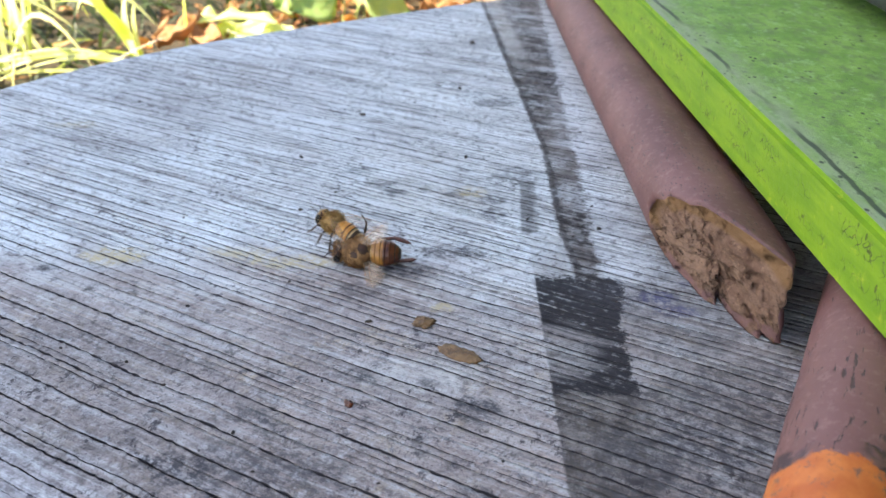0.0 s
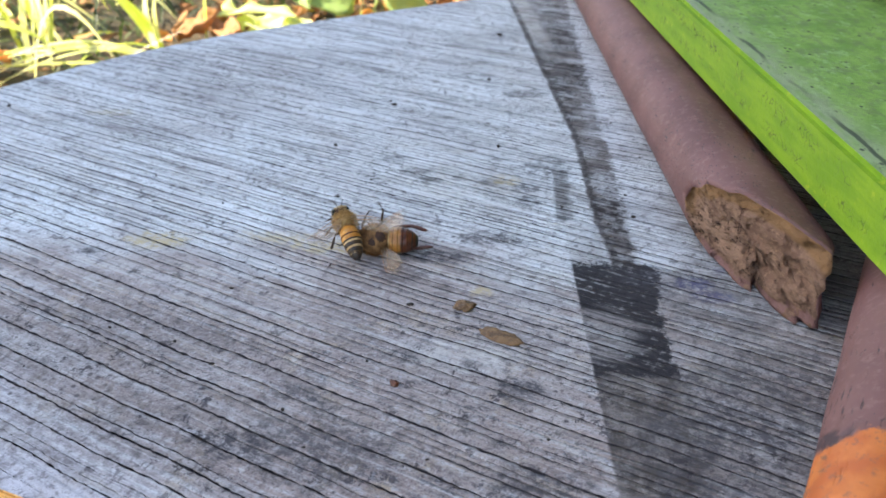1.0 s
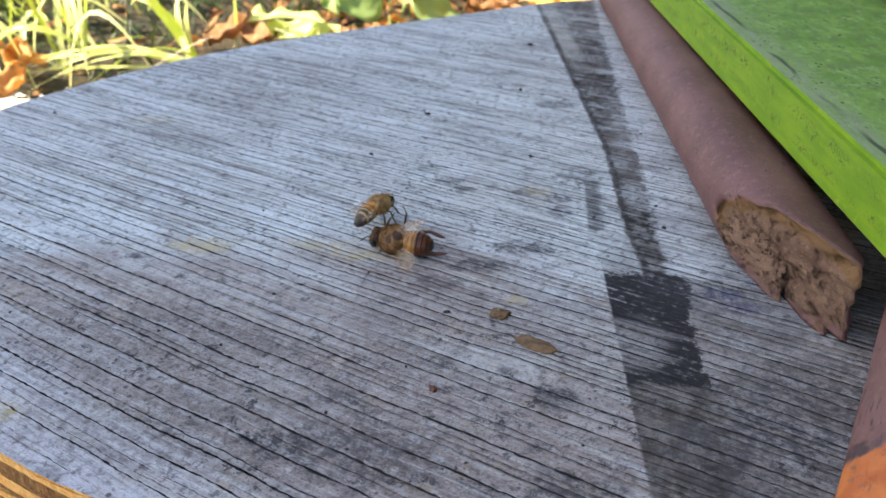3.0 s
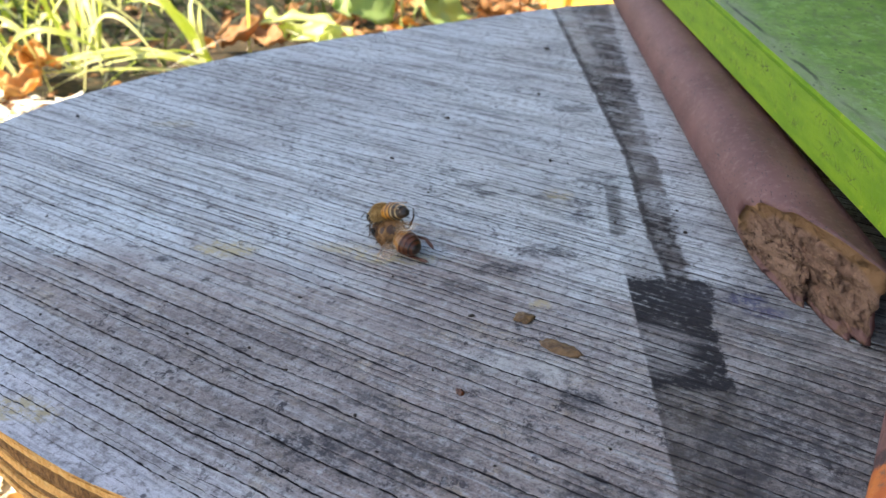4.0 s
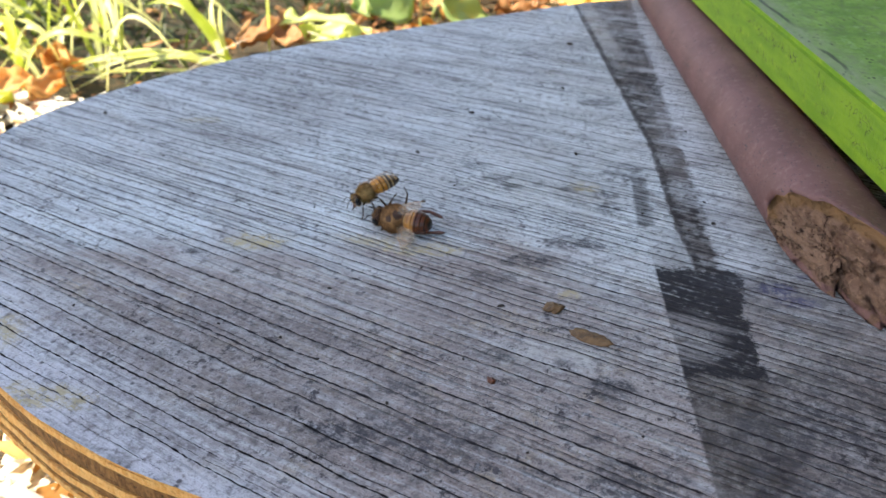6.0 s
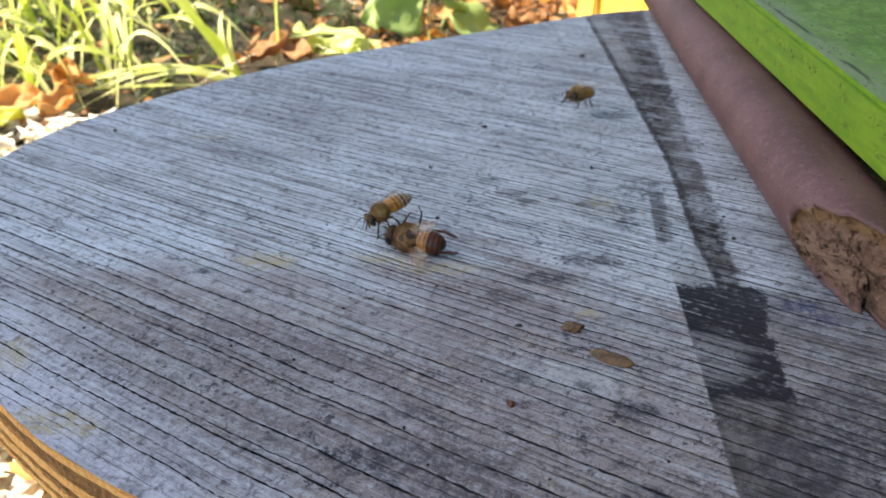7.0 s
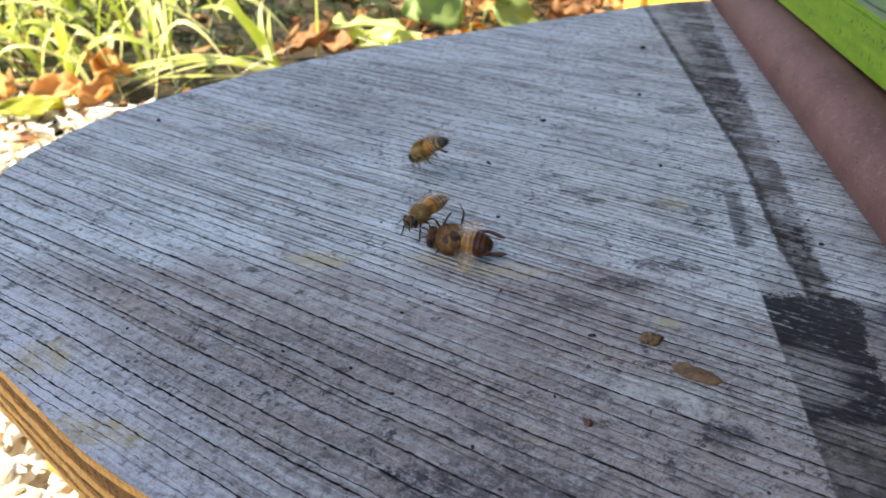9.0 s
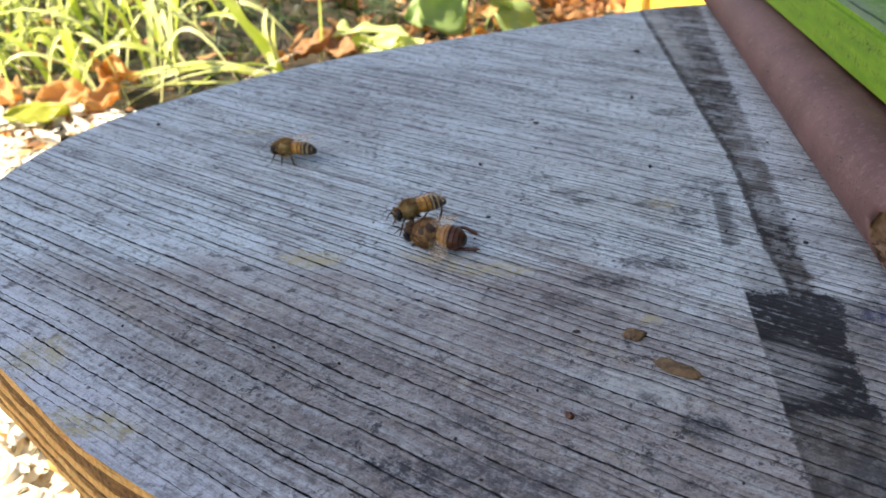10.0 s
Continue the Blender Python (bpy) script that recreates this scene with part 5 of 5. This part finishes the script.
def stance(front, middle, rear):
    """Six legs from their feet (x, y, z in mm from the thorax's centre), mirrored left and right."""
    legs = []
    for foot, root in ((front, (1.0, 0.9, -1.4)), (middle, (0.0, 1.0, -1.6)), (rear, (-0.9, 0.9, -1.5))):
        for side in (1, -1):
            r = Vector((root[0], root[1] * side, root[2]))
            t = Vector((foot[0], foot[1] * side, foot[2]))
            knee = r.lerp(t, 0.42) + Vector((0, 0.5 * side, 1.5))
            ankle = r.lerp(t, 0.80) + Vector((0, 0.2 * side, 0.15))
            legs.append(((r, knee, ankle, t), None))
    return legs


WORKER = [(0, 0, 5), (0, 2, 4), (0, 1, 4), (3, 4, 2), (3, 4, 2), (4, 1, 3)]
DARKER = [(3, 0, 1), (0, 0, 5), (0, 2, 3), (2, 2, 5), (2, 1, 4), (2, 1, 3)]
attacker, attacker_wings = bee(
    "golden worker bee with dark bands biting another bee", WORKER, FUZZ,
    stance((4.0, 2.6, -4.2), (0.5, 3.8, -4.3), (-2.8, 3.4, -4.4)), [(1, 5, -7, 10), (-1, 5, -7, 10)], LEG_MAT, 2.0, 7.0, 0.9, 3, body=1.12, chest=0.98)
victim, victim_wings = bee(
    "large brown bee lying tilted on the board, wing splayed", DARKER, FUZZ_DARK,
    [((Vector((1.0, 0.9, -1.4)), Vector((2.4, 2.0, -1.6)), Vector((3.0, 2.6, -2.6)), Vector((3.6, 2.2, -3.0))), None),
     ((Vector((1.0, -0.9, -1.4)), Vector((2.6, -2.6, -1.2)), Vector((2.0, -4.4, -0.6)), Vector((1.2, -5.2, 0.2))), None),
     ((Vector((0.0, 1.0, -1.6)), Vector((0.4, 2.6, -2.2)), Vector((-0.8, 3.2, -2.9)), Vector((-2.0, 3.0, -3.2))), None),
     ((Vector((0.0, -1.0, -1.6)), Vector((-0.6, -3.4, -1.2)), Vector((-1.0, -5.0, 0.6)), Vector((-0.2, -6.0, 1.6))), None),
     ((Vector((-0.9, 0.9, -1.5)), Vector((-3.4, 1.2, -2.2)), Vector((-6.6, 0.6, -1.9)), Vector((-9.6, 0.3, -1.5))), LEG_RED),
     ((Vector((-0.9, -0.9, -1.5)), Vector((-2.8, -3.0, -1.6)), Vector((-5.8, -2.9, -0.6)), Vector((-8.6, -2.2, -0.9))), LEG_RED)],
    [(1, 58, 8, 5), (-1, 20, 6, -10)], LEG_MAT, 2.2, 4.9, 0.2, 7, bald=True, body=1.37, chest=1.22, reach=0.70)
walker, walker_wings = bee(
    "honey bee with tawny fur walking alone over the board", WORKER, FUZZ,
    stance((3.6, 2.8, -3.4), (0.2, 4.0, -3.4), (-3.4, 3.6, -3.4)), [(1, 14, 7, 6), (-1, 14, 7, 6)], LEG_MAT, 1.9, 6.4, 0.9, 9, body=1.16)


# ---- crumbs on the board ----
WAX = mat_plain("tan_wax_flake", (0.095, 0.048, 0.018), (0.21, 0.115, 0.046), 420, 0.6, 0.9)
SOIL = mat_plain("dark_crumb", (0.02, 0.016, 0.013), (0.06, 0.045, 0.035), 800, 0.9, 0.5)


def flake(name, at, rx, ry, rz, turn, mat, label, category, seed, group="", rough=1.0):
    v, f = ball(rx, ry, rz, (0, 0, 0), 28, 10, 0.5 * rough, seed)
    v = [(p[0] * (1 + 0.35 * rough * noise.noise((p[0] * 900, p[1] * 900, seed))), p[1] * (1 + 0.45 * rough * noise.noise((p[0] * 700, p[1] * 900, seed + 4))), p[2] * (1 + 0.6 * noise.noise((p[0] * 1200, p[1] * 1200, seed + 9)))) for p in v]
    v = [(p[0], p[1], max(p[2], -0.2 * rz * MM)) for p in v]
    ob = new(name, mesh_from(name, v, f, [mat]))
    ob.matrix_world = pose(at[0], at[1], 0.2 * rz * MM + 0.00005, 0, 0, turn)
    return tagged(ob, label, category, group)


flake("wax_flake", (0.0765, 0.1908), 4.7, 2.1, 0.40, -27, WAX, "flat tan wax flake lying on the board", "wax flake", 3.0, "wax flakes", 0.4)
flake("wax_flake", (0.0688, 0.2008), 2.1, 1.7, 0.5, 25, WAX, "small lumpy tan wax flake on the board", "wax flake", 8.0, "wax flakes")
flake("bark_crumb", (0.0572, 0.1756), 0.7, 1.1, 0.4, 30, RED_BROWN, "small red-brown crumb lying on the board", "crumb", 5.0)
rng = random.Random(21)
spots = [(0.0412, 0.3083, 0.9), (0.0732, 0.380, 1.1), (0.0745, 0.279, 0.9), (0.028, 0.277, 0.8), (-0.0805, 0.300, 0.9), (0.0705, 0.332, 0.8), (0.0575, 0.2005, 0.7),
         (0.091, 0.2445, 0.5), (0.108, 0.2405, 0.6), (-0.0330, 0.3160, 0.6), (0.034, 0.2465, 0.6)]
spots += [(rng.uniform(-0.07, 0.115), rng.uniform(0.15, 0.40), rng.uniform(0.25, 0.5)) for _ in range(54)]
spots = [p for p in spots if (EDGE_WAY[:, 0] * (p[1] - EDGE_FROM[:, 1]) - EDGE_WAY[:, 1] * (p[0] - EDGE_FROM[:, 0]) >= 0.00005).all()]
for k, (x, y, size) in enumerate(spots):
    flake("soil_crumb", (x, y), size, size * rng.uniform(0.5, 0.9), size * 0.5, rng.uniform(0, 180), SOIL, "tiny dark crumb lying on the weathered board", "crumb", k * 1.7, "crumbs on the board")


# ---- moves ----
def body_rows(rows, size):
    """Rows of seconds, thorax's place, roll, pitch and heading, for a bee of that size."""
    return [(t, pose(x, y, z, roll, pitch, yaw) @ pose(0, 0, -H_THORAX * MM * size)) for t, x, y, z, roll, pitch, yaw in rows]


ATTACKER = [
    (0, 0.0461, 0.2277, 0.0075, 0, -19, 151), (0.2, 0.0429, 0.2265, 0.0070, 0, -20, 112), (0.5, 0.0421, 0.2215, 0.0080, 0, -27, 117),
    (1.0, 0.0409, 0.2203, 0.0078, 0, -27, 118), (1.5, 0.0410, 0.2190, 0.0082, 0, -29, 116), (2.0, 0.0412, 0.2199, 0.0083, 0, -29, 114),
    (2.5, 0.0378, 0.2262, 0.0064, 0, -18, 91), (2.6, 0.0375, 0.2290, 0.0060, 0, -17, 82), (2.7, 0.0369, 0.2358, 0.0052, 0, -12, 41), (3.0, 0.0372, 0.2372, 0.0056, 0, -4, 62),
    (3.3, 0.0366, 0.2362, 0.0060, 0, 6, 86), (3.6, 0.0352, 0.2340, 0.0061, 0, 16, 112), (3.8, 0.0344, 0.2330, 0.0061, 0, 22, -232),
    (4.0, 0.0325, 0.2330, 0.0061, 0, 26, -214), (4.3, 0.0290, 0.2375, 0.0052, 0, 14, -180), (4.6, 0.0269, 0.2397, 0.0047, 0, 5, -150),
    (5.0, 0.0248, 0.2371, 0.0052, 0, 10, -148), (5.5, 0.0208, 0.2393, 0.0055, 0, 14, -140), (6.2, 0.0200, 0.2402, 0.0056, 0, 16, -145),
    (6.8, 0.0184, 0.2418, 0.0058, 0, 18, -152), (7.0, 0.0207, 0.2388, 0.0055, 0, 13, -136), (7.5, 0.0197, 0.2395, 0.0049, 0, 5, -122),
    (8.0, 0.0188, 0.2359, 0.0052, 0, 8, -114), (8.5, 0.0176, 0.2368, 0.0050, 0, 6, -120), (9.0, 0.0164, 0.2372, 0.0051, 0, 7, -122),
    (9.3, 0.0157, 0.2373, 0.0054, 0, 11, -138), (9.6, 0.0148, 0.2380, 0.0053, 0, 11, -150), (10, 0.0155, 0.2400, 0.0050, 0, 7, -150),
]
VICTIM = [
    (0, 0.0523, 0.2222, 0.0033, -38, -1, 179), (0.2, 0.0506, 0.2228, 0.0033, -38, -1, 177), (0.5, 0.0490, 0.2210, 0.0033, -38, -1, 179),
    (1.0, 0.0475, 0.2208, 0.0033, -38, -1, 181), (1.5, 0.0477, 0.2207, 0.0033, -38, -1, 181), (2.0, 0.0476, 0.2210, 0.0033, -38, -1, 179),
    (2.5, 0.0449, 0.2228, 0.0033, -36, -1, 174), (2.7, 0.0441, 0.2234, 0.0033, -34, -1, 174), (3.3, 0.0410, 0.2252, 0.0033, -26, -1, 158),
    (3.8, 0.0378, 0.2269, 0.0033, -20, -1, 141), (4.0, 0.0357, 0.2280, 0.0033, -20, -1, 139), (4.5, 0.0327, 0.2292, 0.0033, -22, -1, 157),
    (5.0, 0.0309, 0.2306, 0.0033, -28, -1, 164), (5.5, 0.0291, 0.2313, 0.0033, -32, -1, 167), (6.2, 0.0291, 0.2312, 0.0033, -32, -1, 166),
    (7.0, 0.0291, 0.2304, 0.0033, -32, -1, 164), (7.5, 0.0285, 0.2307, 0.0033, -32, -1, 165), (8.0, 0.0284, 0.2300, 0.0033, -32, -1, 162),
    (8.5, 0.0264, 0.2292, 0.0033, -32, -1, 173), (9.0, 0.0252, 0.2292, 0.0033, -32, -1, 170), (9.5, 0.0218, 0.2296, 0.0033, -24, -1, 166),
    (10, 0.0215, 0.2317, 0.0033, -24, -1, 167),
]
WALKER = [
    (0, 0.30, -0.30, -0.02, 0, 0, 100), (1.6, 0.24, -0.20, 0.10, 0, -5, 110), (1.8, 0.125, 0.015, 0.155, 0, -12, 100), (1.9, 0.0785, 0.1798, 0.0604, 0, -29, 58),
    (2.0, 0.0650, 0.2619, 0.0396, 0, -25, 58), (2.1, 0.0844, 0.3087, 0.0574, 0, -20, 40), (2.2, 0.092, 0.300, 0.058, 0, -8, 20), (2.3, 0.1045, 0.2640, 0.0470, 0, -8, 12), (2.4, 0.1321, 0.2577, 0.0510, 0, -12, 20),
    (2.5, 0.1477, 0.2430, 0.0532, 10, -12, 22), (2.6, 0.1700, 0.2360, 0.0560, 10, -8, 35), (3.2, 0.150, 0.33, 0.32, 0, 0, 80), (6.3, 0.16, 0.52, 0.14, 0, 0, 150),
    (6.8, 0.112, 0.44, 0.075, 0, 0, 200), (6.9, 0.1062, 0.3330, 0.0250, 0, -8, 215), (7.0, 0.0705, 0.3180, 0.0080, 0, -12, 235), (7.2, 0.0701, 0.3107, 0.0052, 0, 36, 310), (7.5, 0.0686, 0.3045, 0.0063, 0, 56, 370),
    (7.7, 0.0678, 0.3089, 0.0050, 0, 32, 400), (8.0, 0.0634, 0.2984, 0.0055, 0, 38, 385), (8.1, 0.0640, 0.3000, 0.0052, 0, 34, 330), (8.2, 0.0640, 0.3017, 0.0048, 0, 20, 275), (8.4, 0.0610, 0.2989, 0.0042, 0, 2, 240),
    (8.6, 0.0568, 0.2981, 0.0040, 0, 0, 175), (8.8, 0.0545, 0.2979, 0.0040, 0, 0, 155), (9.0, 0.0110, 0.2700, 0.0064, 0, 34, 158), (9.2, 0.0097, 0.2729, 0.0040, 0, 0, 146),
    (9.5, 0.0053, 0.2741, 0.0040, 0, 0, 142), (9.7, -0.010, 0.2750, 0.0046, 0, 0, 175), (9.8, -0.0278, 0.2751, 0.0040, 0, 0, 200), (10, -0.0286, 0.2766, 0.0040, 0, 0, 178),
]


def motions():
    walk(attacker, body_rows(ATTACKER, attacker.scale.x))
    walk(victim, body_rows(VICTIM, victim.scale.x))
    walk(walker, body_rows(WALKER, walker.scale.x))
    # the biting bee's wings buzz while it wrestles
    for w in attacker_wings:
        rest = w.matrix_basis.copy()
        side = 1 if rest.translation.y > 0 else -1
        rows = []
        for k in range(51):
            t = k * 0.2
            fan = (62 if k % 2 else 34) if t < 2.7 else (6 if k % 2 else 0)
            rows.append((t, rest @ pose(0, 0, 0, 0, -0.15 * fan, -side * fan)))
        walk(w, rows)
    # the lying bee's wings tremble at first, then hang still
    for w in victim_wings:
        rest = w.matrix_basis.copy()
        side = 1 if rest.translation.y > 0 else -1
        rows = []
        for k in range(31):
            t = k * 0.1
            fan = (-16 if k % 2 else 14) * (1.0 if t < 2.6 else 0.3)
            rows.append((t, rest @ pose(0, 0, 0, 0, 0.3 * fan, -side * fan)))
        walk(w, rows + [(3.2, rest), (10, rest)])


motions()
